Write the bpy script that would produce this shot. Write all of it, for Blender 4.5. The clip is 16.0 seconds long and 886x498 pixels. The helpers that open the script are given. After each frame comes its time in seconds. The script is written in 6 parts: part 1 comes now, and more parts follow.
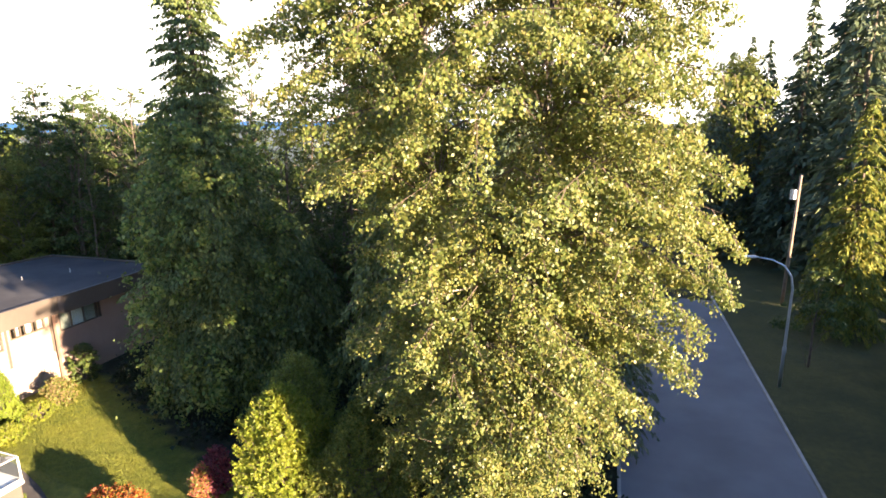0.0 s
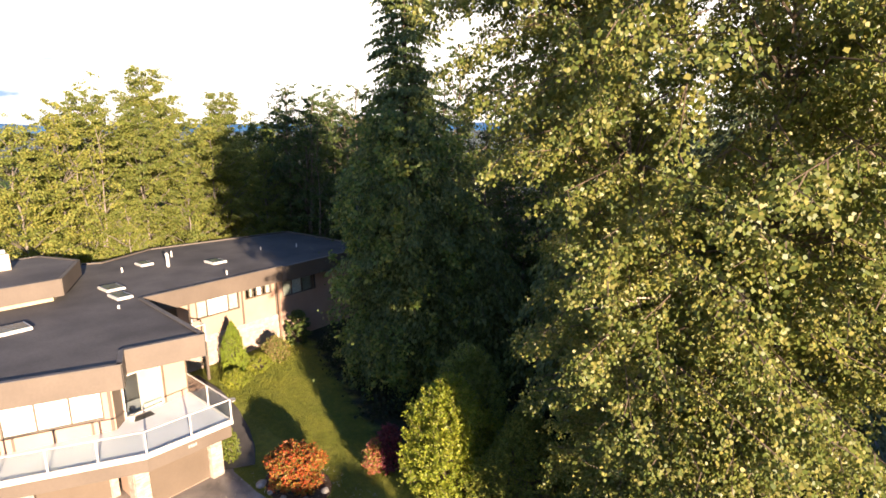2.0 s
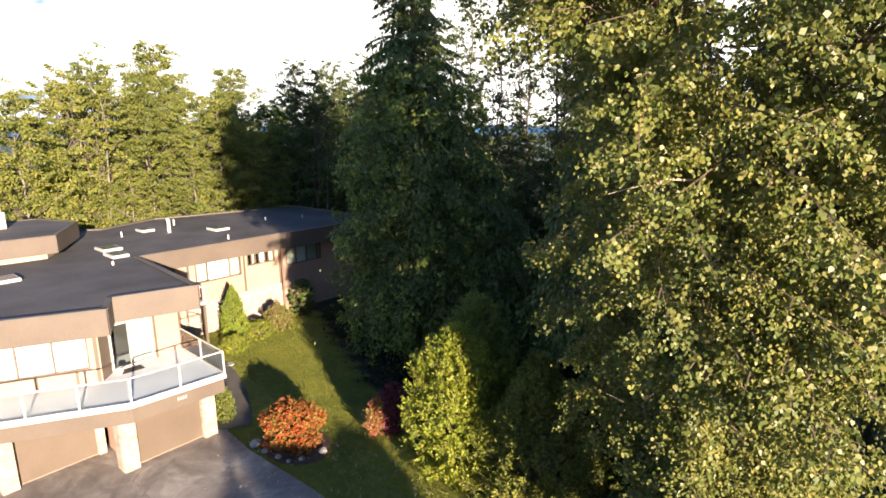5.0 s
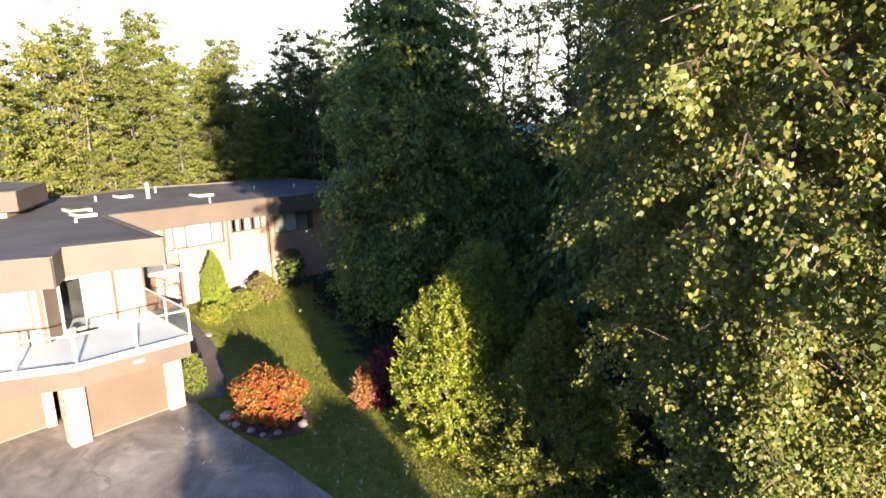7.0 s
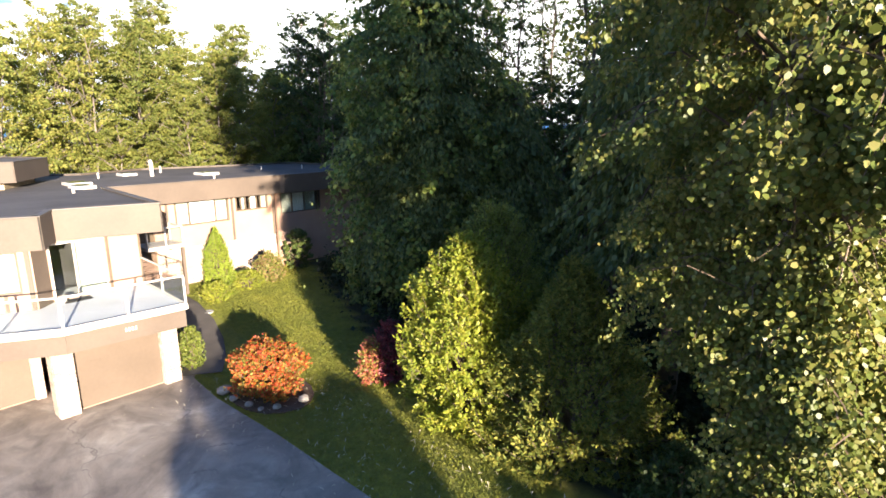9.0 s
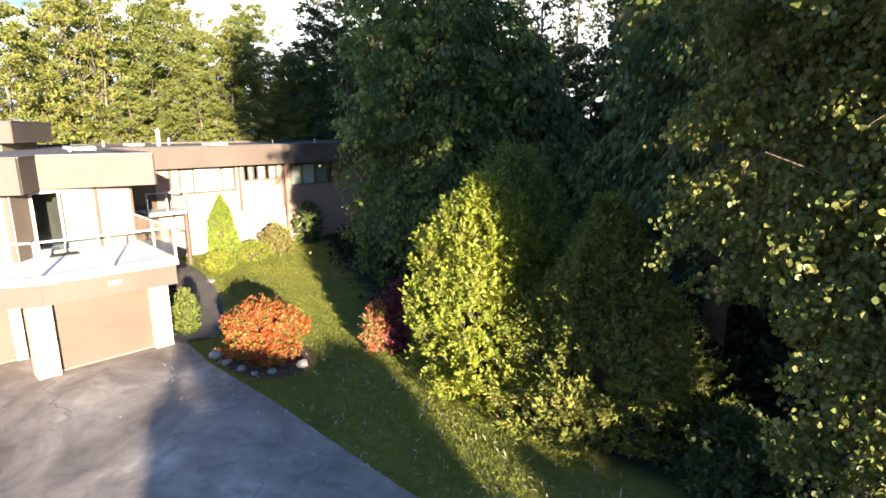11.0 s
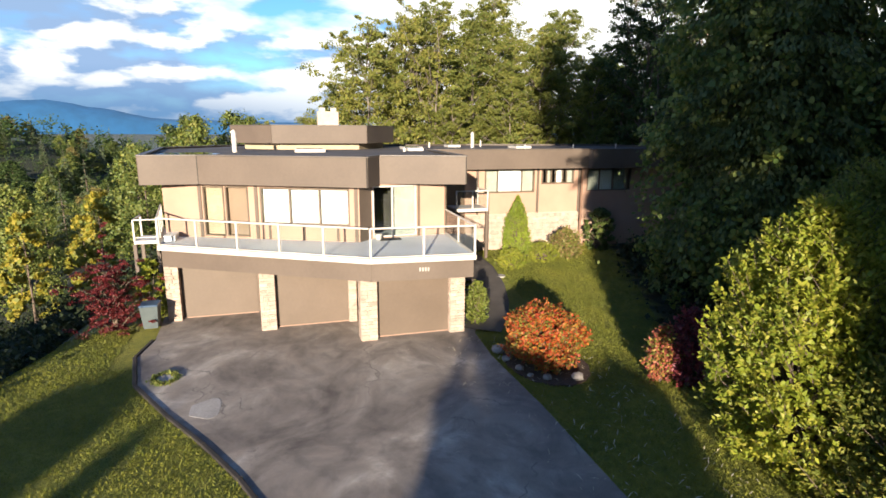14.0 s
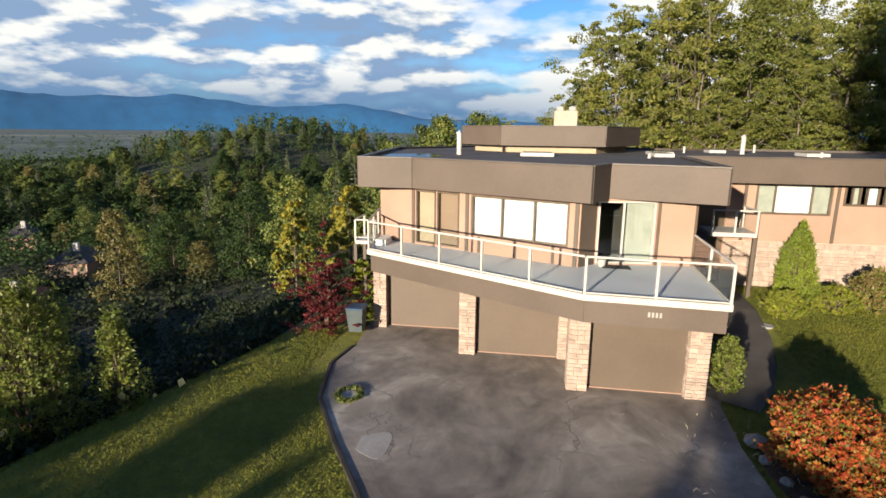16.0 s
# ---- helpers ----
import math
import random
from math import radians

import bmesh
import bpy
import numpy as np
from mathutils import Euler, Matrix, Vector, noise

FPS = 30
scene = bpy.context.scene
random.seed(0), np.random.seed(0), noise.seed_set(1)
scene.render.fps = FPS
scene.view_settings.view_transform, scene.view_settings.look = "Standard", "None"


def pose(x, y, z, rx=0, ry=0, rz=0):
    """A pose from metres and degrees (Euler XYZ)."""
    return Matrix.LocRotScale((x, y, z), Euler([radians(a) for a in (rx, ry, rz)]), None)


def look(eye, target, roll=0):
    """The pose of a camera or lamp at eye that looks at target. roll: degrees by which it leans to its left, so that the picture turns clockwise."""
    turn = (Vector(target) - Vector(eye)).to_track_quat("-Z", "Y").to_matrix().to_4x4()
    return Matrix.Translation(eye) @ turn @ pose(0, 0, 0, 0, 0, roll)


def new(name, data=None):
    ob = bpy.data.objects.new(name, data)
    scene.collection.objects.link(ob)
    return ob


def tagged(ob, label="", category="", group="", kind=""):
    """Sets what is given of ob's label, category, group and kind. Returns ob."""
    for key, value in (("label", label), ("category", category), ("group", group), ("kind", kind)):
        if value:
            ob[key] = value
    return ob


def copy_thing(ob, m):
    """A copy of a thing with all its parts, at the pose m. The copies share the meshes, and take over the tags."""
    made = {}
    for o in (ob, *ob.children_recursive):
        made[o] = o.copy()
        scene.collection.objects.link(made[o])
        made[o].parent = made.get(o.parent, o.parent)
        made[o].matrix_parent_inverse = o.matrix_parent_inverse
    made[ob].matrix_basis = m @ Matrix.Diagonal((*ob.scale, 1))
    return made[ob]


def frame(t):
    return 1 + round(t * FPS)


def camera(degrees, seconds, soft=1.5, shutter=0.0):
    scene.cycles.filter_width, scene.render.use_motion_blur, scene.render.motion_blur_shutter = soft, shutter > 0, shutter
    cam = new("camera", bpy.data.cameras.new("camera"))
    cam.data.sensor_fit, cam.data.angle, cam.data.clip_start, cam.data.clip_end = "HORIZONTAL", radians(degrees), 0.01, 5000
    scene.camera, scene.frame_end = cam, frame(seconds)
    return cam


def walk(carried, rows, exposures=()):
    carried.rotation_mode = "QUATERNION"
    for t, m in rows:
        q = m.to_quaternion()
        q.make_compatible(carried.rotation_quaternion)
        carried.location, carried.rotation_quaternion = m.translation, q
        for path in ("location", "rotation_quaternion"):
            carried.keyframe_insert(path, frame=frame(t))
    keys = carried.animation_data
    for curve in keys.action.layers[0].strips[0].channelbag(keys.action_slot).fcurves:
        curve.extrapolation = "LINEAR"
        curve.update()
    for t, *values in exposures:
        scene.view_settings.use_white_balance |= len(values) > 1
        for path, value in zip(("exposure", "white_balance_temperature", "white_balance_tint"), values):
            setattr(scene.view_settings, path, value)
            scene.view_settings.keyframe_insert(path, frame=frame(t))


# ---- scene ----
cam = camera(77.8, 16.0, soft=1.62)
METRES, EYE, TILT, LEAN, TURN = 18.6, 17.25, 0.0, 0.0, 17.0
ROWS = [
    (0.0, 0.0, 0.0, 0.0, -0.13, -12.82, 0.56),
    (0.5, 0.0079, 0.0388, -0.0039, 6.29, -12.68, 0.5),
    (1.0, 0.0144, 0.075, -0.0022, 12.84, -12.52, 0.46),
    (1.5, 0.0196, 0.0912, -0.0086, 19.13, -12.47, 0.43),
    (2.0, 0.0269, 0.0898, -0.0344, 21.36, -12.51, 0.35),
    (2.5, 0.0311, 0.0846, -0.0546, 21.77, -12.4, 0.36),
    (3.0, 0.0328, 0.0806, -0.0779, 22.19, -12.35, 0.33),
    (3.5, 0.0331, 0.0817, -0.1032, 22.32, -12.35, 0.31),
    (4.0, 0.0309, 0.0931, -0.1294, 22.45, -12.3, 0.29),
    (6.5, -0.0138, 0.2666, -0.2993, 23.33, -12.22, 0.44),
    (7.0, -0.0236, 0.291, -0.3357, 23.43, -12.37, 0.47),
    (7.5, -0.0291, 0.302, -0.3592, 23.63, -12.37, 0.48),
    (8.0, -0.0345, 0.3142, -0.3756, 23.95, -12.3, 0.46),
    (8.5, -0.0401, 0.3279, -0.3942, 24.32, -12.25, 0.45),
    (9.0, -0.0456, 0.3441, -0.4211, 24.71, -12.23, 0.45),
    (11.5, -0.0779, 0.4336, -0.536, 28.86, -12.06, 0.3),
    (12.0, -0.0812, 0.4333, -0.5368, 33.28, -12.07, 0.23),
    (12.5, -0.0828, 0.4316, -0.5329, 37.55, -11.99, 0.13),
    (13.0, -0.0833, 0.4283, -0.5269, 44.05, -11.92, -0.01),
    (13.5, -0.0848, 0.4284, -0.5213, 50.41, -11.96, -0.11),
    (14.0, -0.0952, 0.4408, -0.5178, 56.8, -11.92, -0.24),
    (14.5, -0.1156, 0.4617, -0.5167, 63.1, -11.97, -0.39),
    (15.0, -0.1481, 0.4914, -0.515, 69.41, -12.02, -0.44),
    (15.5, -0.1935, 0.523, -0.5122, 75.74, -12.09, -0.53),
    (16.0, -0.2528, 0.5531, -0.5132, 81.99, -12.11, -0.63),
]
walk(cam, [(t, pose(0, 0, EYE, TILT, LEAN, TURN) @ pose(METRES * x, METRES * y, METRES * z, 90 + pitch, roll, yaw)) for t, x, y, z, yaw, pitch, roll in ROWS],
     [(0.0, 2.78, 7100, 13), (1.0, 2.43, 7200, 14), (1.8, 2.10, 7200, 14), (4.0, 1.88, 6900, 12), (6.5, 2.26, 6550, 10), (9.0, 2.35, 6400, 9), (11.5, 2.47, 6350, 8), (12.5, 2.19, 6400, 9), (13.0, 1.90, 6500, 9), (13.5, 1.65, 6500, 9), (14.0, 1.48, 6450, 7), (14.5, 1.30, 6400, 6), (16.0, 1.03, 6450, 6)])

# ---- world and light ----
SUN_DIR = Vector((-0.916, 0.371, -0.170)).normalized()
world = bpy.data.worlds.new("sky")
scene.world = world
world.use_nodes = True


def build_sky():
    nt = world.node_tree
    nt.nodes.clear()
    out = nt.nodes.new("ShaderNodeOutputWorld")
    bg = nt.nodes.new("ShaderNodeBackground")
    sky = nt.nodes.new("ShaderNodeTexSky")
    sky.sky_type, sky.sun_disc = "NISHITA", False
    sky.sun_elevation = radians(11)
    sky.sun_rotation = math.atan2(-SUN_DIR.x, -SUN_DIR.y)
    sky.air_density, sky.dust_density, sky.ozone_density = 1.0, 0.3, 4.0
    # cloud layer: noise on a plane above, seen through the direction of the sky
    tc = nt.nodes.new("ShaderNodeTexCoord")
    sep = nt.nodes.new("ShaderNodeSeparateXYZ")
    nt.links.new(tc.outputs["Generated"], sep.inputs[0])

    def mth(op, a, b=None, c=None, clamp=False):
        n = nt.nodes.new("ShaderNodeMath")
        n.operation, n.use_clamp = op, clamp
        for i, v in enumerate((a, b, c)):
            if v is None:
                continue
            if isinstance(v, (int, float)):
                n.inputs[i].default_value = v
            else:
                nt.links.new(v, n.inputs[i])
        return n.outputs[0]
    # clouds stand on the sky's own directions, drawn out sideways
    flat = nt.nodes.new("ShaderNodeCombineXYZ")
    nt.links.new(sep.outputs[0], flat.inputs[0])
    nt.links.new(sep.outputs[1], flat.inputs[1])
    nt.links.new(mth("MULTIPLY", sep.outputs[2], 3.0), flat.inputs[2])

    def cloud_noise(vec, scale, detail, rough):
        n = nt.nodes.new("ShaderNodeTexNoise")
        n.inputs["Scale"].default_value, n.inputs["Detail"].default_value, n.inputs["Roughness"].default_value = scale, detail, rough
        nt.links.new(vec, n.inputs["Vector"])
        return n.outputs["Fac"]

    def shifted(dx, dy, dz):
        n = nt.nodes.new("ShaderNodeVectorMath")
        n.operation = "ADD"
        nt.links.new(flat.outputs[0], n.inputs[0])
        n.inputs[1].default_value = (dx, dy, dz)
        return n.outputs[0]
    masses, puffs = cloud_noise(flat.outputs[0], 3.1, 3, 0.5), cloud_noise(flat.outputs[0], 8.0, 8, 0.5)
    above = cloud_noise(shifted(0.012, -0.01, 0.07), 8.0, 8, 0.5)
    body = mth("ADD", mth("MULTIPLY", masses, 0.62), mth("MULTIPLY", puffs, 0.5))
    # more cloud to the north and low down, open sky overhead and between
    cover = mth("ADD", mth("MULTIPLY_ADD", mth("MAXIMUM", sep.outputs[1], 0.0), 0.8, mth("MULTIPLY_ADD", sep.outputs[2], -0.5, mth("MULTIPLY_ADD", mth("MAXIMUM", mth("SUBTRACT", sep.outputs[2], 0.24), 0.0), -1.3, 0.075))), mth("MULTIPLY", mth("MAXIMUM", mth("MULTIPLY", sep.outputs[1], -1.0), 0.0), 0.17))
    ramp = nt.nodes.new("ShaderNodeValToRGB")
    ramp.color_ramp.elements[0].position, ramp.color_ramp.elements[1].position = 0.48, 0.62
    nt.links.new(mth("ADD", body, cover), ramp.inputs[0])
    # sunlit heads and dull undersides
    tone = nt.nodes.new("ShaderNodeValToRGB")
    tone.color_ramp.elements[0].position, tone.color_ramp.elements[1].position = 0.34, 0.66
    tone.color_ramp.elements[0].color = (2.7, 3.9, 6.0, 1)
    tone.color_ramp.elements[1].color = (9.8, 9.6, 9.4, 1)
    rise = mth("MULTIPLY_ADD", mth("SUBTRACT", puffs, above), 2.6, 0.4)
    nt.links.new(mth("ADD", mth("ADD", rise, mth("MAXIMUM", mth("MULTIPLY_ADD", sep.outputs[1], 1.4, 0.21), 0.0)), mth("MULTIPLY_ADD", sep.outputs[2], 0.9, -0.1)), tone.inputs[0])
    mix = nt.nodes.new("ShaderNodeMix")
    mix.data_type = "RGBA"
    nt.links.new(ramp.outputs[0], mix.inputs[0])
    blue = nt.nodes.new("ShaderNodeMix")
    blue.data_type, blue.blend_type = "RGBA", "MULTIPLY"
    blue.inputs[0].default_value = 1.0
    blue.inputs[7].default_value = (1.28, 1.55, 1.88, 1)
    nt.links.new(sky.outputs[0], blue.inputs[6])
    nt.links.new(blue.outputs[2], mix.inputs[6])
    nt.links.new(tone.outputs[0], mix.inputs[7])
    # dim blue rain band low over the far hills
    low = nt.nodes.new("ShaderNodeMapRange")
    low.inputs[1].default_value, low.inputs[2].default_value = 0.10, 0.03
    low.inputs[3].default_value, low.inputs[4].default_value = 0.0, 0.85
    nt.links.new(sep.outputs[2], low.inputs[0])
    band = nt.nodes.new("ShaderNodeMix")
    band.data_type = "RGBA"
    band.inputs[7].default_value = (1.1, 2.3, 4.2, 1)
    nt.links.new(mth("MULTIPLY", low.outputs[0], mth("MULTIPLY_ADD", sep.outputs[1], -1.5, 0.75, True)), band.inputs[0])
    nt.links.new(mix.outputs[2], band.inputs[6])
    nt.links.new(band.outputs[2], bg.inputs[0])
    bg.inputs[1].default_value = 0.051
    nt.links.new(bg.outputs[0], out.inputs[0])


build_sky()
sun = new("sun", bpy.data.lights.new("sun", "SUN"))
sun.data.energy, sun.data.angle, sun.data.color = 5.5, radians(0.6), (1.0, 0.83, 0.65)
sun.matrix_world = look((60, -30, 40), Vector((60, -30, 40)) + SUN_DIR)


# ---- materials ----
def mat_base(name, rough=0.7, metal=0.0):
    m = bpy.data.materials.new(name)
    m.use_nodes = True
    b = m.node_tree.nodes["Principled BSDF"]
    b.inputs["Roughness"].default_value, b.inputs["Metallic"].default_value = rough, metal
    return m, m.node_tree, b


def noise_node(nt, scale, detail=4, rough=0.55, coords="Object"):
    tc = nt.nodes.new("ShaderNodeTexCoord")
    n = nt.nodes.new("ShaderNodeTexNoise")
    n.inputs["Scale"].default_value, n.inputs["Detail"].default_value = scale, detail
    n.inputs["Roughness"].default_value = rough
    nt.links.new(tc.outputs[coords], n.inputs["Vector"])
    return n


def ramp_node(nt, fac, stops):
    r = nt.nodes.new("ShaderNodeValToRGB")
    e = r.color_ramp.elements
    while len(e) < len(stops):
        e.new(0.5)
    for el, (p, c) in zip(e, stops):
        el.position, el.color = p, (*c, 1)
    nt.links.new(fac, r.inputs[0])
    return r


def mix_col(nt, fac, a, b, mode="MIX"):
    m = nt.nodes.new("ShaderNodeMix")
    m.data_type, m.blend_type = "RGBA", mode
    for sock, v in ((m.inputs[0], fac), (m.inputs[6], a), (m.inputs[7], b)):
        if isinstance(v, (int, float)):
            sock.default_value = v
        elif isinstance(v, tuple):
            sock.default_value = (*v, 1)
        else:
            nt.links.new(v, sock)
    return m.outputs[2]


def bump(nt, b, height, strength=0.3, dist=0.02):
    n = nt.nodes.new("ShaderNodeBump")
    n.inputs["Strength"].default_value, n.inputs["Distance"].default_value = strength, dist
    nt.links.new(height, n.inputs["Height"])
    nt.links.new(n.outputs[0], b.inputs["Normal"])


def surface(name, dark, light, rough=0.7, big=0.8, fine=25.0, metal=0.0, bump_s=0.25, dist=0.01, rand=0.0, grain=0.16):
    """A two-scale mottled surface between two colours."""
    m, nt, b = mat_base(name, rough, metal)
    n1, n2 = noise_node(nt, big, 5), noise_node(nt, fine, 6)
    r1 = ramp_node(nt, n1.outputs["Fac"], ((0.32, dark), (0.68, light)))
    r2 = ramp_node(nt, n2.outputs["Fac"], ((0.3, (1 - grain,) * 3), (0.7, (1 + grain * 0.7,) * 3)))
    col = mix_col(nt, 1.0, r1.outputs[0], r2.outputs[0], "MULTIPLY")
    if rand:
        oi = nt.nodes.new("ShaderNodeObjectInfo")
        rr = ramp_node(nt, oi.outputs["Random"], ((0.0, (1 - rand,) * 3), (1.0, (1 + rand,) * 3)))
        col = mix_col(nt, 1.0, col, rr.outputs[0], "MULTIPLY")
    nt.links.new(col, b.inputs["Base Color"])
    if bump_s:
        bump(nt, b, n2.outputs["Fac"], bump_s, dist)
    return m


def leafy(name, cols, rough=0.5, glow=0.35, spread=0.25, spec=0.35):
    """Leaves: each leaf its own shade, thin enough to let some sun through."""
    m, nt, b = mat_base(name, rough)
    g = nt.nodes.new("ShaderNodeNewGeometry")
    cols = [(c[0], c[1], c[2] * 1.35) for c in cols]
    n = len(cols)
    r = ramp_node(nt, g.outputs["Random Per Island"], tuple(((i + 0.5) / n, c) for i, c in enumerate(cols)))
    oi = nt.nodes.new("ShaderNodeObjectInfo")
    rr = ramp_node(nt, oi.outputs["Random"], ((0.0, (1 - spread, 1 - spread * 0.8, 1 - spread)), (1.0, (1 + spread, 1 + spread * 0.7, 1 + spread * 0.3))))
    big = noise_node(nt, 0.5, 3)
    rb = ramp_node(nt, big.outputs["Fac"], ((0.35, (0.75, 0.8, 0.78)), (0.65, (1.15, 1.1, 1.0))))
    col = mix_col(nt, 1.0, mix_col(nt, 1.0, r.outputs[0], rr.outputs[0], "MULTIPLY"), rb.outputs[0], "MULTIPLY")
    nt.links.new(col, b.inputs["Base Color"])
    b.inputs["Specular IOR Level"].default_value = spec
    tr = nt.nodes.new("ShaderNodeBsdfTranslucent")
    nt.links.new(col, tr.inputs["Color"])
    ms = nt.nodes.new("ShaderNodeMixShader")
    ms.inputs[0].default_value = glow
    out = nt.nodes["Material Output"]
    nt.links.new(b.outputs[0], ms.inputs[1])
    nt.links.new(tr.outputs[0], ms.inputs[2])
    nt.links.new(ms.outputs[0], out.inputs["Surface"])
    return m


def glass_mat(name, tint=(0.9, 0.95, 0.95), fac=0.12):
    m = bpy.data.materials.new(name)
    m.use_nodes = True
    nt = m.node_tree
    nt.nodes.remove(nt.nodes["Principled BSDF"])
    out = nt.nodes["Material Output"]
    t, g, mx = nt.nodes.new("ShaderNodeBsdfTransparent"), nt.nodes.new("ShaderNodeBsdfGlossy"), nt.nodes.new("ShaderNodeMixShader")
    fr = nt.nodes.new("ShaderNodeLayerWeight")
    fr.inputs[0].default_value = 0.5
    t.inputs[0].default_value = (*tint, 1)
    g.inputs["Roughness"].default_value = 0.02
    pw = nt.nodes.new("ShaderNodeMath")
    pw.operation, pw.inputs[1].default_value = "POWER", 4.0
    ad = nt.nodes.new("ShaderNodeMath")
    ad.operation, ad.inputs[1].default_value, ad.inputs[2].default_value = "MULTIPLY_ADD", 0.6, 0.04
    nt.links.new(fr.outputs["Facing"], pw.inputs[0])
    nt.links.new(pw.outputs[0], ad.inputs[0])
    nt.links.new(ad.outputs[0], mx.inputs[0])
    nt.links.new(t.outputs[0], mx.inputs[1])
    nt.links.new(g.outputs[0], mx.inputs[2])
    nt.links.new(mx.outputs[0], out.inputs["Surface"])
    return m


def bark_birch():
    m, nt, b = mat_base("birch_bark", 0.75)
    tc = nt.nodes.new("ShaderNodeTexCoord")
    mp = nt.nodes.new("ShaderNodeMapping")
    mp.inputs["Scale"].default_value = (1.2, 1.2, 5.0)
    nt.links.new(tc.outputs["Object"], mp.inputs[0])
    n = nt.nodes.new("ShaderNodeTexNoise")
    n.inputs["Scale"].default_value, n.inputs["Detail"].default_value = 1.6, 6
    nt.links.new(mp.outputs[0], n.inputs["Vector"])
    r = ramp_node(nt, n.outputs["Fac"], ((0.43, (0.05, 0.04, 0.035)), (0.51, (0.22, 0.185, 0.155)), (0.66, (0.45, 0.4, 0.345))))
    nt.links.new(r.outputs[0], b.inputs["Base Color"])
    bump(nt, b, n.outputs["Fac"], 0.5, 0.02)
    return m


def asphalt_drive():
    m, nt, b = mat_base("asphalt_driveway", 0.82)
    big = noise_node(nt, 0.30, 7, 0.6)
    big.inputs["Distortion"].default_value = 1.3
    mid = noise_node(nt, 1.3, 6, 0.6)
    mid.inputs["Distortion"].default_value = 0.8
    fine = noise_node(nt, 60, 3)
    r1 = ramp_node(nt, big.outputs["Fac"], ((0.32, (0.105, 0.09, 0.08)), (0.48, (0.205, 0.178, 0.155)), (0.58, (0.265, 0.235, 0.205)), (0.70, (0.42, 0.38, 0.335))))
    r2 = ramp_node(nt, mid.outputs["Fac"], ((0.34, (0.78, 0.78, 0.79)), (0.5, (1, 1, 1)), (0.68, (1.15, 1.13, 1.1))))
    r3 = ramp_node(nt, fine.outputs["Fac"], ((0.3, (0.82, 0.82, 0.82)), (0.7, (1.12, 1.12, 1.12))))
    col = mix_col(nt, 1.0, mix_col(nt, 1.0, r1.outputs[0], r2.outputs[0], "MULTIPLY"), r3.outputs[0], "MULTIPLY")
    vor = nt.nodes.new("ShaderNodeTexVoronoi")
    vor.feature = "DISTANCE_TO_EDGE"
    vor.inputs["Scale"].default_value = 0.22
    wob = noise_node(nt, 0.9, 5)
    tc = nt.nodes.new("ShaderNodeTexCoord")
    add = nt.nodes.new("ShaderNodeVectorMath")
    add.operation = "MULTIPLY_ADD"
    nt.links.new(wob.outputs["Color"], add.inputs[0])
    add.inputs[1].default_value = (1.6, 1.6, 1.6)
    nt.links.new(tc.outputs["Object"], add.inputs[2])
    nt.links.new(add.outputs[0], vor.inputs["Vector"])
    cr = ramp_node(nt, vor.outputs["Distance"], ((0.002, (1, 1, 1)), (0.006, (0, 0, 0))))
    msk = ramp_node(nt, big.outputs["Fac"], ((0.52, (0, 0, 0)), (0.58, (0.6, 0.6, 0.6))))
    both = mix_col(nt, 1.0, cr.outputs[0], msk.outputs[0], "MULTIPLY")
    col = mix_col(nt, both, col, (0.03, 0.028, 0.026))
    nt.links.new(col, b.inputs["Base Color"])
    bump(nt, b, fine.outputs["Fac"], 0.35, 0.006)
    return m


def ground_mat():
    """Mown lawn near the house, rough dark soil and scrub elsewhere, darkened further for shade; drawn by the lawn's
    own outline in the attribute 'lawn'.
    """
    m, nt, b = mat_base("ground_cover", 0.9)
    n1, n2, n3 = noise_node(nt, 0.35, 5), noise_node(nt, 3.0, 6, 0.65), noise_node(nt, 40, 3)
    lawn = ramp_node(nt, n1.outputs["Fac"], ((0.35, (0.185, 0.205, 0.024)), (0.65, (0.285, 0.28, 0.038))))
    pat = ramp_node(nt, n2.outputs["Fac"], ((0.35, (0.72, 0.74, 0.7)), (0.62, (1.1, 1.08, 1.0)), (0.78, (1.35, 1.15, 0.9))))
    fin = ramp_node(nt, n3.outputs["Fac"], ((0.3, (0.7, 0.7, 0.7)), (0.7, (1.2, 1.2, 1.2))))
    # soil and scrub tones, taken near black to hold the woods' shade
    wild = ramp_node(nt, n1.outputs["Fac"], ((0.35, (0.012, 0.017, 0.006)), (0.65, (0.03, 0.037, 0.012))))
    at = nt.nodes.new("ShaderNodeAttribute")
    at.attribute_name = "lawn"
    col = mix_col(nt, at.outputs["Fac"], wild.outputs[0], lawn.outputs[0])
    col = mix_col(nt, 1.0, mix_col(nt, 1.0, col, pat.outputs[0], "MULTIPLY"), fin.outputs[0], "MULTIPLY")
    nt.links.new(col, b.inputs["Base Color"])
    bump(nt, b, n3.outputs["Fac"], 1.0, 0.12)
    return m


M_STUCCO = surface("tan_stucco", (0.31, 0.198, 0.145), (0.365, 0.238, 0.177), 0.85, 0.6, 45, grain=0.08, bump_s=0.1)
M_FASCIA = surface("brown_painted_boards", (0.083, 0.062, 0.048), (0.104, 0.079, 0.061), 0.65, 0.5, 9, bump_s=0.06, grain=0.06)
M_GARAGE = surface("brown_garage_paint", (0.094, 0.069, 0.050), (0.115, 0.085, 0.063), 0.55, 0.5, 9, bump_s=0.04, grain=0.05)
M_ROOF = surface("tar_and_felt_roofing", (0.04, 0.036, 0.037), (0.085, 0.077, 0.075), 0.85, 0.35, 9, bump_s=0.3)
M_EDGE = surface("roof_edge_metal", (0.075, 0.062, 0.052), (0.105, 0.088, 0.076), 0.5, 1.0, 20)
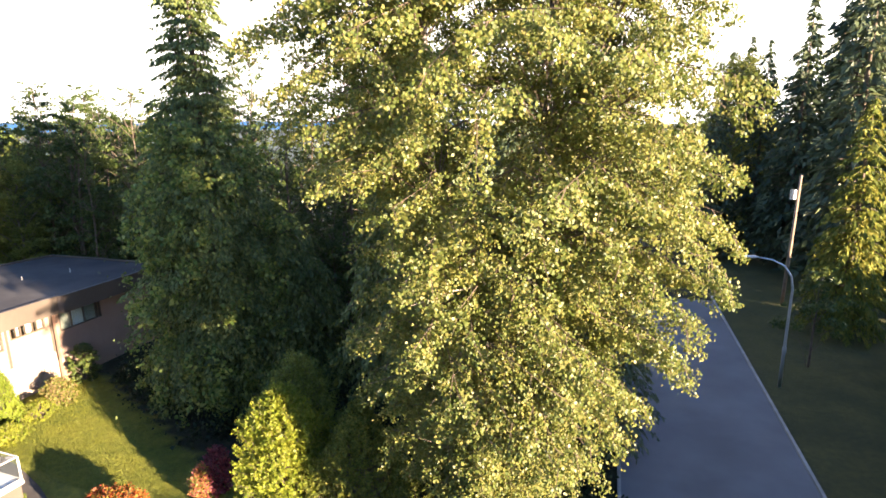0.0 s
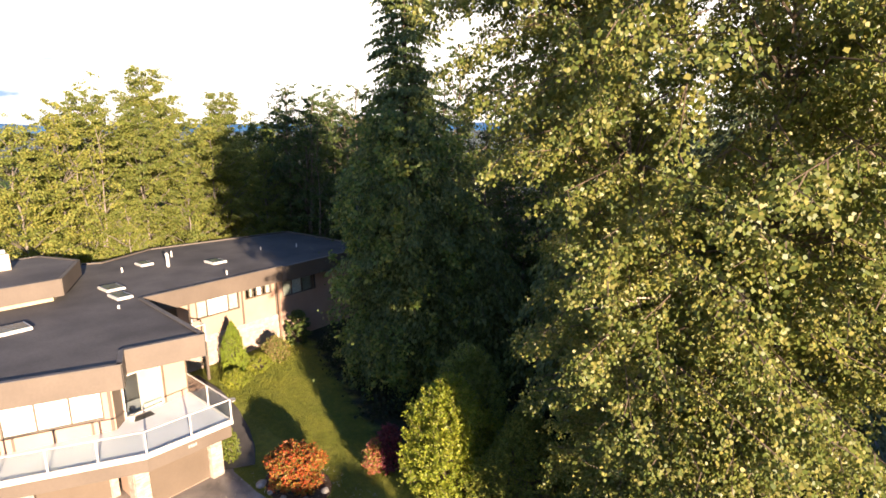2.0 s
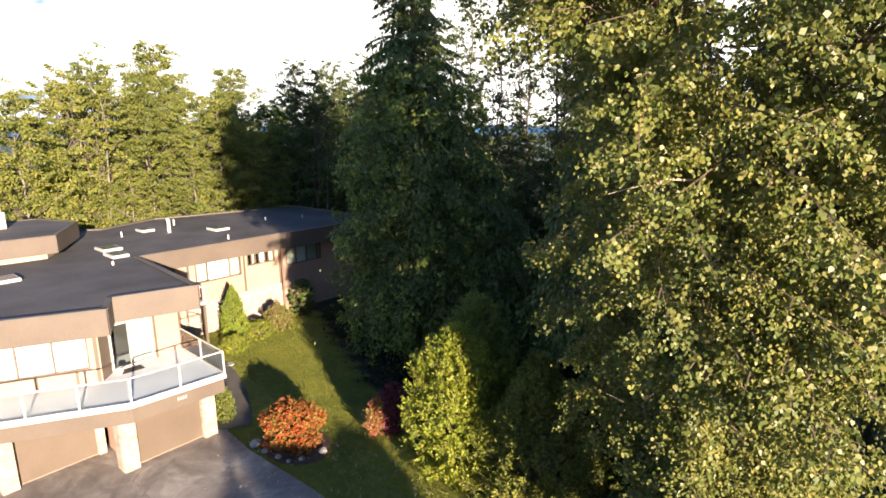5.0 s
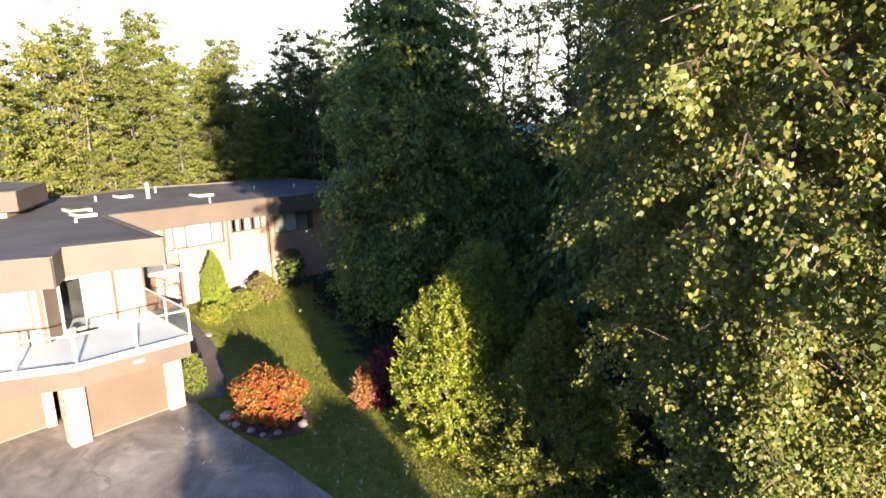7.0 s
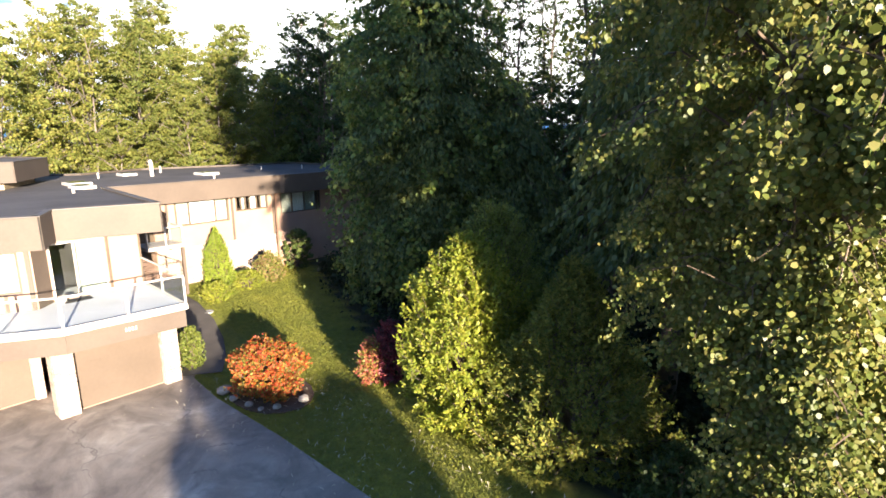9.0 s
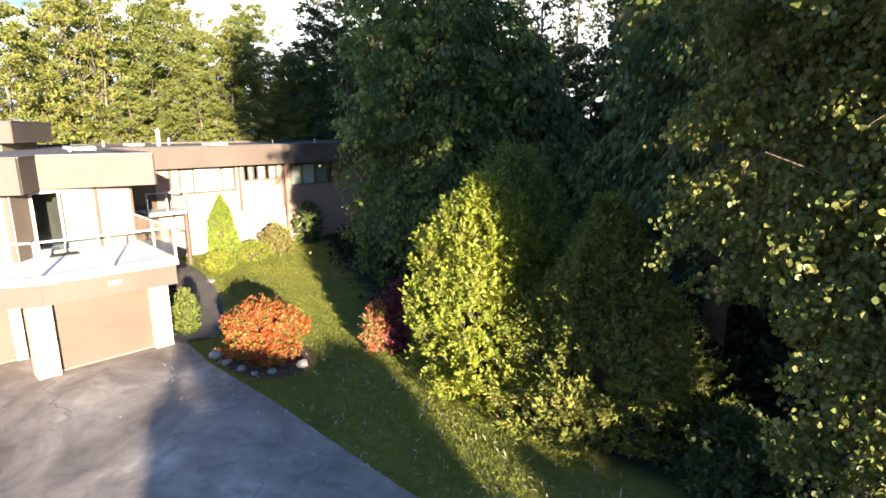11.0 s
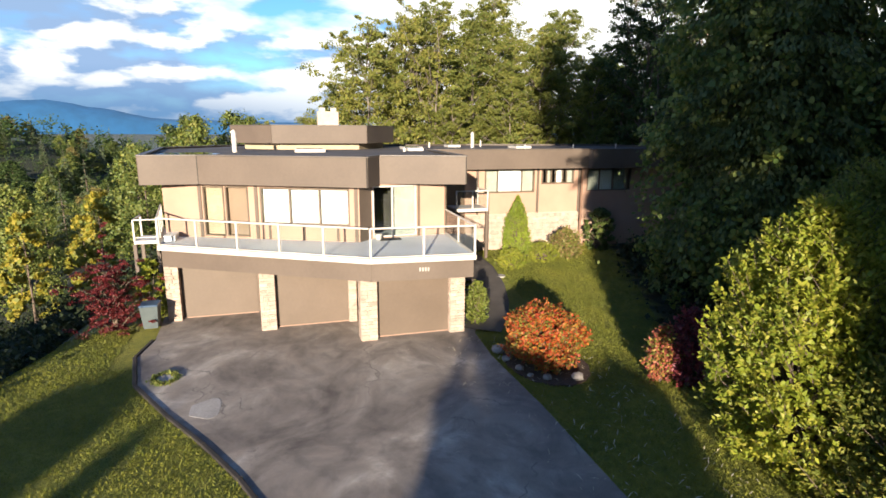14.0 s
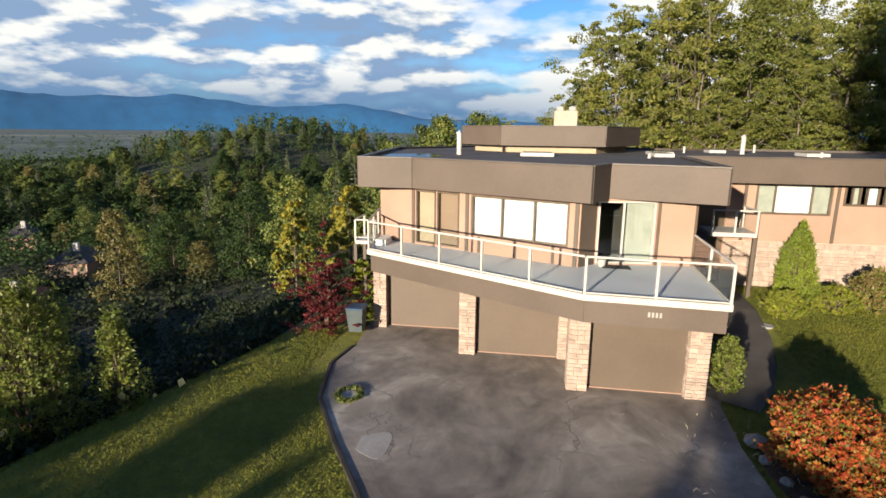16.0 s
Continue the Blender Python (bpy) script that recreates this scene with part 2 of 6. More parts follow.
M_STONE = surface("pale_stone", (0.29, 0.22, 0.18), (0.40, 0.315, 0.26), 0.85, 3.0, 22, bump_s=0.5, rand=0.16)
M_MORTAR = surface("mortar", (0.36, 0.30, 0.24), (0.46, 0.385, 0.31), 0.9, 2.0, 40)
M_WHITE = surface("white_paint", (0.43, 0.405, 0.37), (0.51, 0.48, 0.44), 0.45, 1.5, 30, bump_s=0.05)
M_DECK = surface("grey_deck_vinyl", (0.56, 0.57, 0.58), (0.66, 0.67, 0.68), 0.7, 0.8, 30, bump_s=0.1)
M_FRAME = surface("bronze_window_frame", (0.09, 0.065, 0.045), (0.13, 0.095, 0.07), 0.45, 2, 30, bump_s=0.05)
M_TAN = surface("tan_door_paint", (0.22, 0.14, 0.095), (0.27, 0.175, 0.12), 0.7, 0.8, 20, grain=0.06, bump_s=0.05)
M_BLIND = surface("white_blind", (0.72, 0.70, 0.66), (0.82, 0.80, 0.76), 0.8, 1.2, 12, bump_s=0.1)
M_CREAM = surface("cream_blind", (0.36, 0.265, 0.18), (0.43, 0.32, 0.22), 0.85, 1.2, 12, bump_s=0.1)
M_CURTAIN = surface("beige_curtain", (0.30, 0.30, 0.255), (0.38, 0.375, 0.32), 0.9, 3, 14, bump_s=0.2)
# near black: painted room shade behind windows, also fascia joints and doormat
M_DARK = surface("near_black_and_room_shade", (0.02, 0.018, 0.016), (0.05, 0.045, 0.04), 0.9, 1.0, 10)
M_GLASS = glass_mat("window_glass")
M_RAILGLASS = glass_mat("rail_glass", (0.93, 0.96, 0.96))
M_SKYL = surface("skylight_glass", (0.06, 0.08, 0.09), (0.1, 0.13, 0.14), 0.1, 1.2, 12, bump_s=0.0)
M_BIN = surface("grey_plastic", (0.05, 0.068, 0.072), (0.075, 0.095, 0.10), 0.5, 2, 30, bump_s=0.05)
M_LID = surface("dark_blue_plastic", (0.04, 0.07, 0.12), (0.06, 0.1, 0.16), 0.45, 2, 30, bump_s=0.05)
M_ASPH = asphalt_drive()
M_ROAD = surface("asphalt_road", (0.11, 0.11, 0.118), (0.16, 0.16, 0.17), 0.85, 0.25, 40, bump_s=0.3)
M_KERB = surface("concrete", (0.26, 0.25, 0.235), (0.38, 0.36, 0.34), 0.85, 1.2, 20)
# dark paving, its colour deepened to take in the shade beside the garage
M_PATH = surface("dark_path_with_shade", (0.05, 0.044, 0.04), (0.085, 0.075, 0.068), 0.85, 0.8, 25)
M_GROUND = ground_mat()
M_SOIL = surface("bark_mulch", (0.05, 0.03, 0.02), (0.1, 0.065, 0.045), 0.95, 3, 30, bump_s=0.6, dist=0.03)
M_ROCK = surface("garden_rock", (0.2, 0.18, 0.16), (0.34, 0.31, 0.28), 0.85, 4, 20, bump_s=0.5, rand=0.2)
M_BIRCH = bark_birch()
M_BARK = surface("brown_bark", (0.07, 0.05, 0.038), (0.15, 0.115, 0.085), 0.9, 2.0, 14, bump_s=0.6, dist=0.03)
M_PALEBARK = surface("grey_bark", (0.11, 0.09, 0.072), (0.2, 0.17, 0.14), 0.9, 1.5, 12, bump_s=0.5, dist=0.02)
M_POLE = surface("weathered_wood_pole", (0.2, 0.14, 0.095), (0.3, 0.22, 0.16), 0.85, 2, 20)
M_STEEL = surface("galvanised_steel", (0.42, 0.44, 0.45), (0.55, 0.57, 0.58), 0.4, 3, 30, metal=0.6, bump_s=0.05)
M_GRASS = leafy("grass_blades", ((0.18, 0.205, 0.024), (0.21, 0.225, 0.028), (0.24, 0.245, 0.035)), 0.6, 0.4, 0.0, 0.2)
M_L_BIRCH = leafy("birch_leaves", ((0.12, 0.155, 0.028), (0.152, 0.18, 0.032), (0.188, 0.2, 0.038), (0.27, 0.25, 0.056)), 0.44, 0.47, 0.0, 0.4)
M_L_CEDAR = leafy("cedar_sprays", ((0.0858, 0.122, 0.0325), (0.124, 0.161, 0.039), (0.182, 0.208, 0.0468)), 0.5, 0.3, 0.12)
M_L_VINE = leafy("vine_leaves", ((0.101, 0.162, 0.0297), (0.142, 0.203, 0.0351), (0.203, 0.25, 0.0432), (0.27, 0.29, 0.054)), 0.5, 0.4, 0.0, 0.35)
M_L_FIR = leafy("fir_needles", ((0.065, 0.095, 0.042), (0.09, 0.125, 0.05), (0.125, 0.15, 0.055)), 0.5, 0.25, 0.2, 0.45)
M_L_ALDER = leafy("alder_leaves", ((0.165, 0.205, 0.04), (0.20, 0.23, 0.044), (0.23, 0.245, 0.05), (0.27, 0.26, 0.06)), 0.6, 0.5, 0.18, 0.2)
M_L_DARK = leafy("dark_broad_leaves", ((0.048, 0.08, 0.017), (0.068, 0.10, 0.02), (0.098, 0.122, 0.024)), 0.5, 0.32, 0.25)
# deep shade is put into the colour of these near-black leaves
M_L_BRUSH = leafy("shade_darkened_brush", ((0.017, 0.027, 0.01), (0.025, 0.037, 0.012), (0.036, 0.048, 0.015)), 0.6, 0.25, 0.1, 0.2)
M_L_OLIVE = leafy("olive_leaves", ((0.09, 0.13, 0.024), (0.135, 0.175, 0.03), (0.19, 0.205, 0.042)), 0.55, 0.3, 0.2)
M_L_RUST = leafy("turning_leaves", ((0.11, 0.11, 0.028), (0.155, 0.14, 0.036), (0.195, 0.165, 0.048)), 0.55, 0.3, 0.2)
M_L_GOLD = leafy("golden_leaves", ((0.16, 0.18, 0.02), (0.25, 0.23, 0.025), (0.34, 0.28, 0.03)), 0.55, 0.35, 0.1)
M_L_LAUREL = leafy("laurel_leaves", ((0.20, 0.25, 0.024), (0.25, 0.30, 0.027), (0.31, 0.335, 0.032), (0.37, 0.36, 0.045)), 0.5, 0.5, 0.0, 0.35)
M_L_RED = leafy("scarlet_leaves", ((0.12, 0.13, 0.02), (0.34, 0.06, 0.02), (0.46, 0.075, 0.022), (0.48, 0.15, 0.025), (0.28, 0.22, 0.03)), 0.55, 0.38, 0.0)
M_L_MAPLE = leafy("crimson_maple_leaves", ((0.08, 0.012, 0.013), (0.13, 0.018, 0.017), (0.19, 0.032, 0.024)), 0.5, 0.35, 0.0)
M_L_PURPLE = leafy("purple_leaves", ((0.09, 0.02, 0.026), (0.17, 0.03, 0.038), (0.28, 0.06, 0.05)), 0.5, 0.3, 0.0)
M_L_UPRIGHT = leafy("upright_leaves", ((0.149, 0.196, 0.0299), (0.196, 0.236, 0.0345), (0.241, 0.27, 0.0414)), 0.5, 0.42, 0.0, 0.4)
M_L_HEDGE = leafy("cedar_hedge_sprays", ((0.119, 0.15, 0.025), (0.175, 0.194, 0.03), (0.275, 0.256, 0.0425)), 0.6, 0.38, 0.0, 0.15)
M_L_PINKISH = leafy("pink_tinged_leaves", ((0.15, 0.19, 0.03), (0.2, 0.22, 0.036), (0.27, 0.22, 0.05), (0.33, 0.2, 0.09)), 0.5, 0.42, 0.0, 0.3)
M_L_PINK = leafy("pink_tipped_leaves", ((0.16, 0.19, 0.03), (0.38, 0.27, 0.04), (0.45, 0.16, 0.08), (0.4, 0.09, 0.06)), 0.5, 0.38, 0.0)
M_L_VALLEY = leafy("valley_leaves", ((0.028, 0.054, 0.015), (0.04, 0.07, 0.018), (0.06, 0.09, 0.022)), 0.6, 0.3, 0.25, 0.15)
M_TWIG = surface("birch_twig_bark", (0.075, 0.05, 0.034), (0.13, 0.09, 0.06), 0.8, 2.0, 20)
M_L_CYP = leafy("bright_cypress", ((0.15, 0.215, 0.018), (0.19, 0.25, 0.02), (0.24, 0.285, 0.026)), 0.6, 0.3, 0.05)


# ---- building helpers ----
class Geo:
    """A growing list of points and faces."""

    def __init__(self):
        self.v, self.f = [], []

    def add(self, pts, faces):
        o = len(self.v)
        self.v += [tuple(p) for p in pts]
        self.f += [tuple(i + o for i in f) for f in faces]
        return self

    def box(self, lo, hi, m=None, ch=0.0):
        """A box between two corners, edges chamfered by ch, laid by m."""
        if ch:
            bm = bmesh.new()
            bmesh.ops.create_cube(bm, size=1.0)
            for w in bm.verts:
                w.co = Vector([lo[i] + (w.co[i] + 0.5) * (hi[i] - lo[i]) for i in range(3)])
            bmesh.ops.bevel(bm, geom=list(bm.edges), offset=ch, segments=1, affect="EDGES")
            bm.verts.index_update()
            pts, faces = [w.co.copy() for w in bm.verts], [[w.index for w in f.verts] for f in bm.faces]
            bm.free()
        else:
            (a, b, c), (d, e, f) = lo, hi
            pts = [Vector(p) for p in ((a, b, c), (d, b, c), (d, e, c), (a, e, c), (a, b, f), (d, b, f), (d, e, f), (a, e, f))]
            faces = [(3, 2, 1, 0), (4, 5, 6, 7), (0, 1, 5, 4), (1, 2, 6, 5), (2, 3, 7, 6), (3, 0, 4, 7)]
        return self.add([m @ p for p in pts] if m else pts, faces)

    def prism(self, poly, z0, z1):
        n = len(poly)
        pts = [(x, y, z0) for x, y in poly] + [(x, y, z1) for x, y in poly]
        return self.add(pts, [tuple(range(n))[::-1], tuple(range(n, 2 * n))] + [(i, (i + 1) % n, n + (i + 1) % n, n + i) for i in range(n)])

    def tube(self, path, radii, k=6):
        path = [Vector(p) for p in path]
        pts, n = [], len(path)
        for i, p in enumerate(path):
            d = (path[min(i + 1, n - 1)] - path[max(i - 1, 0)]).normalized()
            u = d.cross(Vector((0.31, 0.95, 0.05))).normalized()
            w = d.cross(u)
            r = float(radii[i] if isinstance(radii, (list, tuple)) else radii)
            pts += [p + r * (math.cos(2 * math.pi * j / k) * u + math.sin(2 * math.pi * j / k) * w) for j in range(k)]
        faces = [(i * k + j, i * k + (j + 1) % k, (i + 1) * k + (j + 1) % k, (i + 1) * k + j) for i in range(n - 1) for j in range(k)]
        faces += [tuple(range(k))[::-1], tuple(range((n - 1) * k, n * k))]
        return self.add(pts, faces)

    def mesh(self, name, mat, origin=(0, 0, 0), smooth=False):
        me = bpy.data.meshes.new(name)
        o = Vector(origin)
        me.from_pydata([Vector(p) - o for p in self.v], [], self.f)
        bm = bmesh.new()
        bm.from_mesh(me)
        bmesh.ops.recalc_face_normals(bm, faces=bm.faces)
        bm.to_mesh(me)
        bm.free()
        if smooth:
            me.polygons.foreach_set("use_smooth", [True] * len(me.polygons))
        me.materials.append(mat)
        return me


ORIGIN = {}


def thing(name, at, label, category, group="", kind=""):
    ob = new(name)
    ob.location = at
    ORIGIN[ob] = Vector(at)
    return tagged(ob, label, category, group, kind)


def part(name, geo, mat, parent, label="", smooth=False):
    """One mesh under a thing or a part; geo in world places."""
    o = ORIGIN[parent]
    me = geo if isinstance(geo, bpy.types.Mesh) else geo.mesh(name, mat, o, smooth)
    ob = new(name, me)
    ob.parent = parent
    ORIGIN[ob] = o
    return tagged(ob, label)


def solid(name, geo, mat, label, category, kind="structure", smooth=False):
    ob = new(name, geo.mesh(name, mat, (0, 0, 0), smooth))
    ORIGIN[ob] = Vector((0, 0, 0))
    return tagged(ob, label, category, "", kind)


def quads_mesh(name, verts, mat, k=4):
    """A mesh of loose k-cornered faces from an (n, k, 3) array."""
    n = len(verts)
    me = bpy.data.meshes.new(name)
    me.vertices.add(n * k)
    me.vertices.foreach_set("co", np.asarray(verts, dtype=np.float32).ravel())
    me.loops.add(n * k)
    me.loops.foreach_set("vertex_index", np.arange(n * k, dtype=np.int32))
    me.polygons.add(n)
    me.polygons.foreach_set("loop_start", np.arange(0, n * k, k, dtype=np.int32))
    me.update(calc_edges=True)
    me.materials.append(mat)
    return me


def unit(a):
    return a / np.maximum(np.linalg.norm(a, axis=-1, keepdims=True), 1e-9)


def leaves(name, P, size, mat, rng, axis=None, wide=0.42, loose=1.0, up=0.0, oval=False, face=None):
    """A kite-shaped, slightly folded leaf at each point of P; axis: the way they hang."""
    n = len(P)
    a = rng.normal(size=(n, 3)) * loose
    if axis is not None:
        a = a + axis
    a = unit(a)
    q = rng.normal(size=(n, 3))
    q[:, 2] += up
    if face is not None:  # leaves turn their faces outwards
        q = q + face
    nrm = unit(q - a * np.sum(q * a, axis=1, keepdims=True))
    b = np.cross(a, nrm)
    s = (size * rng.uniform(0.65, 1.3, n))[:, None]
    w = wide * s * rng.uniform(0.8, 1.15, n)[:, None]
    fold = nrm * s * 0.12
    if oval:  # rounder six-cornered leaf with a pointed tip
        lo, hi = P - a * s * 0.26, P + a * s * 0.16
        V = np.stack([P - a * s * 0.5, lo + b * w * 0.92 + fold, hi + b * w * 0.8 + fold, P + a * s * 0.5, hi - b * w * 0.8 + fold, lo - b * w * 0.92 + fold], axis=1)
        return quads_mesh(name, V, mat, 6)
    V = np.stack([P - a * s * 0.5, P + b * w + fold - a * s * 0.08, P + a * s * 0.5, P - b * w + fold - a * s * 0.08], axis=1)
    return quads_mesh(name, V, mat)


# ---- trees and shrubs ----
def clumps(rng, centres, radii, per, flat=0.75, shell=0.55):
    """Leaf places in uneven clumps round the centres."""
    c = np.repeat(np.asarray(centres), per, axis=0)
    r = np.repeat(np.asarray(radii), per)[:, None]
    d = unit(rng.normal(size=(len(c), 3)))
    rr = np.clip(np.abs(rng.normal(0.62, 0.3, (len(c), 1))), 0, 1.6)
    clumps.face = d
    return c + d * r * rr * np.array([1, 1, flat])


def broad_tree(name, seed, h, lo, r, leaf, bark, label, n_clump=60, per=60, size=0.3, trunk_r=0.22, lean=0.0, droop=0.0, top=0.35, clump_r=0.16, stems=1, category="tree", flat=0.75, smooth=1.0, at=(0, 0, 0)):
    """A broad-leaved tree: tapered trunk with limbs, crown of leaf clumps with gaps."""
    rng = np.random.default_rng(seed)
    ob = thing(name, (0, 0, 0), label, category)
    g = Geo()
    tops = []
    for s in range(stems):
        a = 2 * math.pi * s / max(stems, 1) + rng.uniform(0, 1)
        sp = 0.0 if stems == 1 else r * 0.28
        ex, ey = sp * math.cos(a) + lean * h, sp * math.sin(a)
        path = [(0.25 * ex * u * u * 2 + rng.normal() * 0.05 * h * 0.1 * u + 0.12 * math.cos(a) * (stems > 1), ey * u + rng.normal() * 0.05 * h * 0.1 * u + 0.12 * math.sin(a) * (stems > 1), h * 0.93 * u - 0.4 * (u == 0)) for u in np.linspace(0, 1, 7)]
        g.tube(path, [trunk_r * (1 - 0.88 * u) for u in np.linspace(0, 1, 7)], 7)
        tops.append(path)
    cs, rs = [], []
    for i in range(n_clump):
        u = (i + rng.uniform()) / n_clump
        z = lo + (h - lo) * u
        env = r * (math.sin(math.pi * min(1, (u + 0.12) ** 0.75 * (1 - top * 0.35))) ** 0.7 * (1 - u * top) + 0.12 * (1 - u))
        a = rng.uniform(0, 2 * math.pi)
        d = env * math.sqrt(rng.uniform(0.12, 1.0)) * rng.uniform(0.8, 1.12)
        path = tops[i % stems]
        k = min(5, int(6 * max(0, (z - 0.18 * h) / h)))
        base = Vector(path[k])
        c = Vector((path[min(6, k + 1)][0] + d * math.cos(a), path[min(6, k + 1)][1] + d * math.sin(a), z - droop * d))
        cs.append(tuple(c))
        rs.append(r * clump_r * rng.uniform(0.7, 1.5) * (1 - 0.4 * u))
        if i % 4 == 0:
            mid = base.lerp(c, 0.5) + Vector((0, 0, 0.06 * d))
            g.tube([base, mid, base.lerp(c, 0.9)], [trunk_r * 0.24 * (1 - 0.6 * u), trunk_r * 0.12, 0.01], 4)
    part("trunk", g, bark, ob, smooth=True)
    P = clumps(rng, cs, rs, per, flat, 0.3)
    away = (unit(P - np.array([0, 0, h * 0.45])) * 0.8 + clumps.face * 0.9) * smooth
    part("crown", leaves("crown", P, size, leaf, rng, np.array([0, 0, -0.5]), up=0.5, face=away), leaf, ob)
    ob.matrix_basis = pose(*at)
    return ob


def tiered_tree(name, seed, h, lo, r, leaf, bark, label, limbs=60, pads=4, per=70, size=0.22, trunk_r=0.16, flat=0.3, pad_r=1.0, rise=0.35, top=0.45, gap=0.12, stems=1, category="tree", at=(0, 0, 0)):
    """A broad-leaved tree whose rising limbs carry the leaves in flat layered sprays, with sky between them."""
    rng = np.random.default_rng(seed)
    ob = thing(name, (0, 0, 0), label, category)
    g = Geo()
    paths = []
    for k in range(stems):
        a = 2.1 * k + rng.uniform(0, 1)
        sp = 0.0 if stems == 1 else 0.3 * r
        path = [Vector((sp * u * math.cos(a) + rng.normal() * 0.012 * h * u, sp * u * math.sin(a) + rng.normal() * 0.012 * h * u, h * u * (1 - 0.08 * k) - 0.4 * (u == 0))) for u in np.linspace(0, 0.97, 9)]
        g.tube(path, [trunk_r * (1 - 0.9 * u) + 0.015 for u in np.linspace(0, 1, 9)], 6)
        paths.append(path)
    cs, rs_ = [], []
    for i in range(limbs):
        u = (i + rng.uniform()) / limbs
        z = lo + (h - lo) * u
        if rng.uniform() < gap:
            continue
        path = paths[i % stems]
        a = 2.39996 * i + rng.normal() * 0.4
        env = r * (math.sqrt(max(0.02, 1 - (max(0.0, u - top) / (1.02 - top)) ** 2)) * min(1.0, 0.6 + 1.4 * u)) * rng.uniform(0.45, 1.15) * (1 + 0.25 * math.sin(2.3 * a + 5 * u + seed))
        k = min(7, int(max(0.0, (z - rise * env)) / h * 8))
        st = path[k].lerp(path[k + 1], 0.5)
        end = Vector((path[k].x + env * math.cos(a), path[k].y + env * math.sin(a), z))
        crook = st.lerp(end, 0.5) + Vector((0, 0, 0.1 * env))
        g.tube([st, crook, end], [trunk_r * 0.3 * (1 - 0.7 * u) + 0.012, trunk_r * 0.16 + 0.008, 0.006], 4)
        for j in range(pads):
            s = 0.4 + 0.62 * (j + rng.uniform()) / pads
            c = st.lerp(crook, s / 0.5) if s < 0.5 else crook.lerp(end, (s - 0.5) / 0.5)
            cs.append(tuple(c + Vector((rng.normal() * 0.45, rng.normal() * 0.45, rng.normal() * 0.5))))
            rs_.append(pad_r * rng.uniform(0.55, 1.25) * (1 - 0.35 * u))
    part("trunk", g, bark, ob, smooth=True)
    c = np.repeat(np.array(cs), per, axis=0)
    rr = np.repeat(np.array(rs_), per)[:, None]
    d = unit(rng.normal(size=(len(c), 3))) * np.sqrt(rng.uniform(0.05, 1.0, (len(c), 1))) * rr
    tilt = np.repeat(rng.normal(size=(len(cs), 2)) * 0.28, per, axis=0)
    d[:, 2] = d[:, 2] * flat + d[:, 0] * tilt[:, 0] + d[:, 1] * tilt[:, 1] - 0.12 * (d[:, 0] ** 2 + d[:, 1] ** 2) / np.maximum(rr[:, 0], 0.1)
    P = c + d
    face = unit(P - np.array([0, 0, h * 0.45])) * 0.8 + unit(d) * 0.5 + np.array([0, 0, 0.35])
    part("crown", leaves("crown", P, size, leaf, rng, np.array([0, 0, -0.3]), up=0.3, face=face), leaf, ob)
    ob.matrix_basis = pose(*at)
    return ob


def conifer(name, seed, h, r, leaf, bark, label, levels=26, arms=8, sprays=16, size=0.5, lo=0.08, droop=0.35, trunk_r=0.28, power=0.85, narrow=0.3, ragged=0.3, airy=0.5, wide=0.3, hang=0.0, category="conifer", profile=None, at=(0, 0, 0)):
    """A conifer: straight tapered trunk, tiers of drooping arms hung with sprays."""
    rng = np.random.default_rng(seed)
    ob = thing(name, (0, 0, 0), label, category)
    g = Geo()
    g.tube([(0, 0, -0.4), (0.05, 0, h * 0.35), (0, 0.06, h * 0.7), (0, 0, h)], [trunk_r, trunk_r * 0.72, trunk_r * 0.38, 0.02], 8)
    P, A = [], []
    for i in range(levels):
        u = (i + rng.uniform(0, 0.9)) / levels
        z = h * (lo + (1 - lo) * u)
        L0 = r * ((1 - u) ** power) * (1 - 0.25 * math.exp(-u * 14)) + 0.12
        if profile:
            L0 = float(np.interp(z, *profile))
        n = max(4, int(arms * (1 - 0.45 * u)))
        for j in range(n):
            if rng.uniform() < 0.06 + airy * max(0.0, u - 0.3):
                continue
            a = 2 * math.pi * (j + rng.uniform(0, 0.9)) / n
            L = L0 * rng.uniform(1 - ragged, 1.1)
            out = np.array([math.cos(a), math.sin(a), 0.0])
            side = np.array([-out[1], out[0], 0.0])
            rise = 0.28 * L
            if L > 0.8 and (i + j) % 2 == 0:
                g.tube([(0, 0, z), tuple(out * L * 0.5 + np.array([0, 0, z + rise * 0.35 - droop * L * 0.1])), tuple(out * L * 0.92 + np.array([0, 0, z + rise * 0.3 - droop * L * 0.75]))], [0.05 + 0.012 * L, 0.03, 0.01], 3)
            m = max(5, int(sprays * L / r * rng.uniform(0.8, 1.2)) + 4)
            s = rng.uniform(0.12, 1.0, m) ** 0.8
            lat = rng.normal(size=m) * narrow * L * (1.05 - s) * 0.9
            zz = z + rise * np.sin(s * 2.2) * 0.5 - droop * L * s * s - np.abs(lat) * 0.25 - rng.uniform(0, 0.35, m) * droop
            P.append(out * (L * s)[:, None] + side * lat[:, None] + np.array([0, 0, 1]) * zz[:, None])
            A.append(np.repeat((out * 0.9 + np.array([0, 0, -0.5 - droop - hang]))[None], m, axis=0) + side * np.sign(lat)[:, None] * 0.5)
    part("trunk", g, bark, ob, smooth=True)
    P, A = np.concatenate(P), np.concatenate(A)
    part("crown", leaves("crown", P, size, leaf, rng, A * 1.2, wide=wide, loose=0.55, up=1.0), leaf, ob)
    ob.matrix_basis = pose(*at)
    return ob


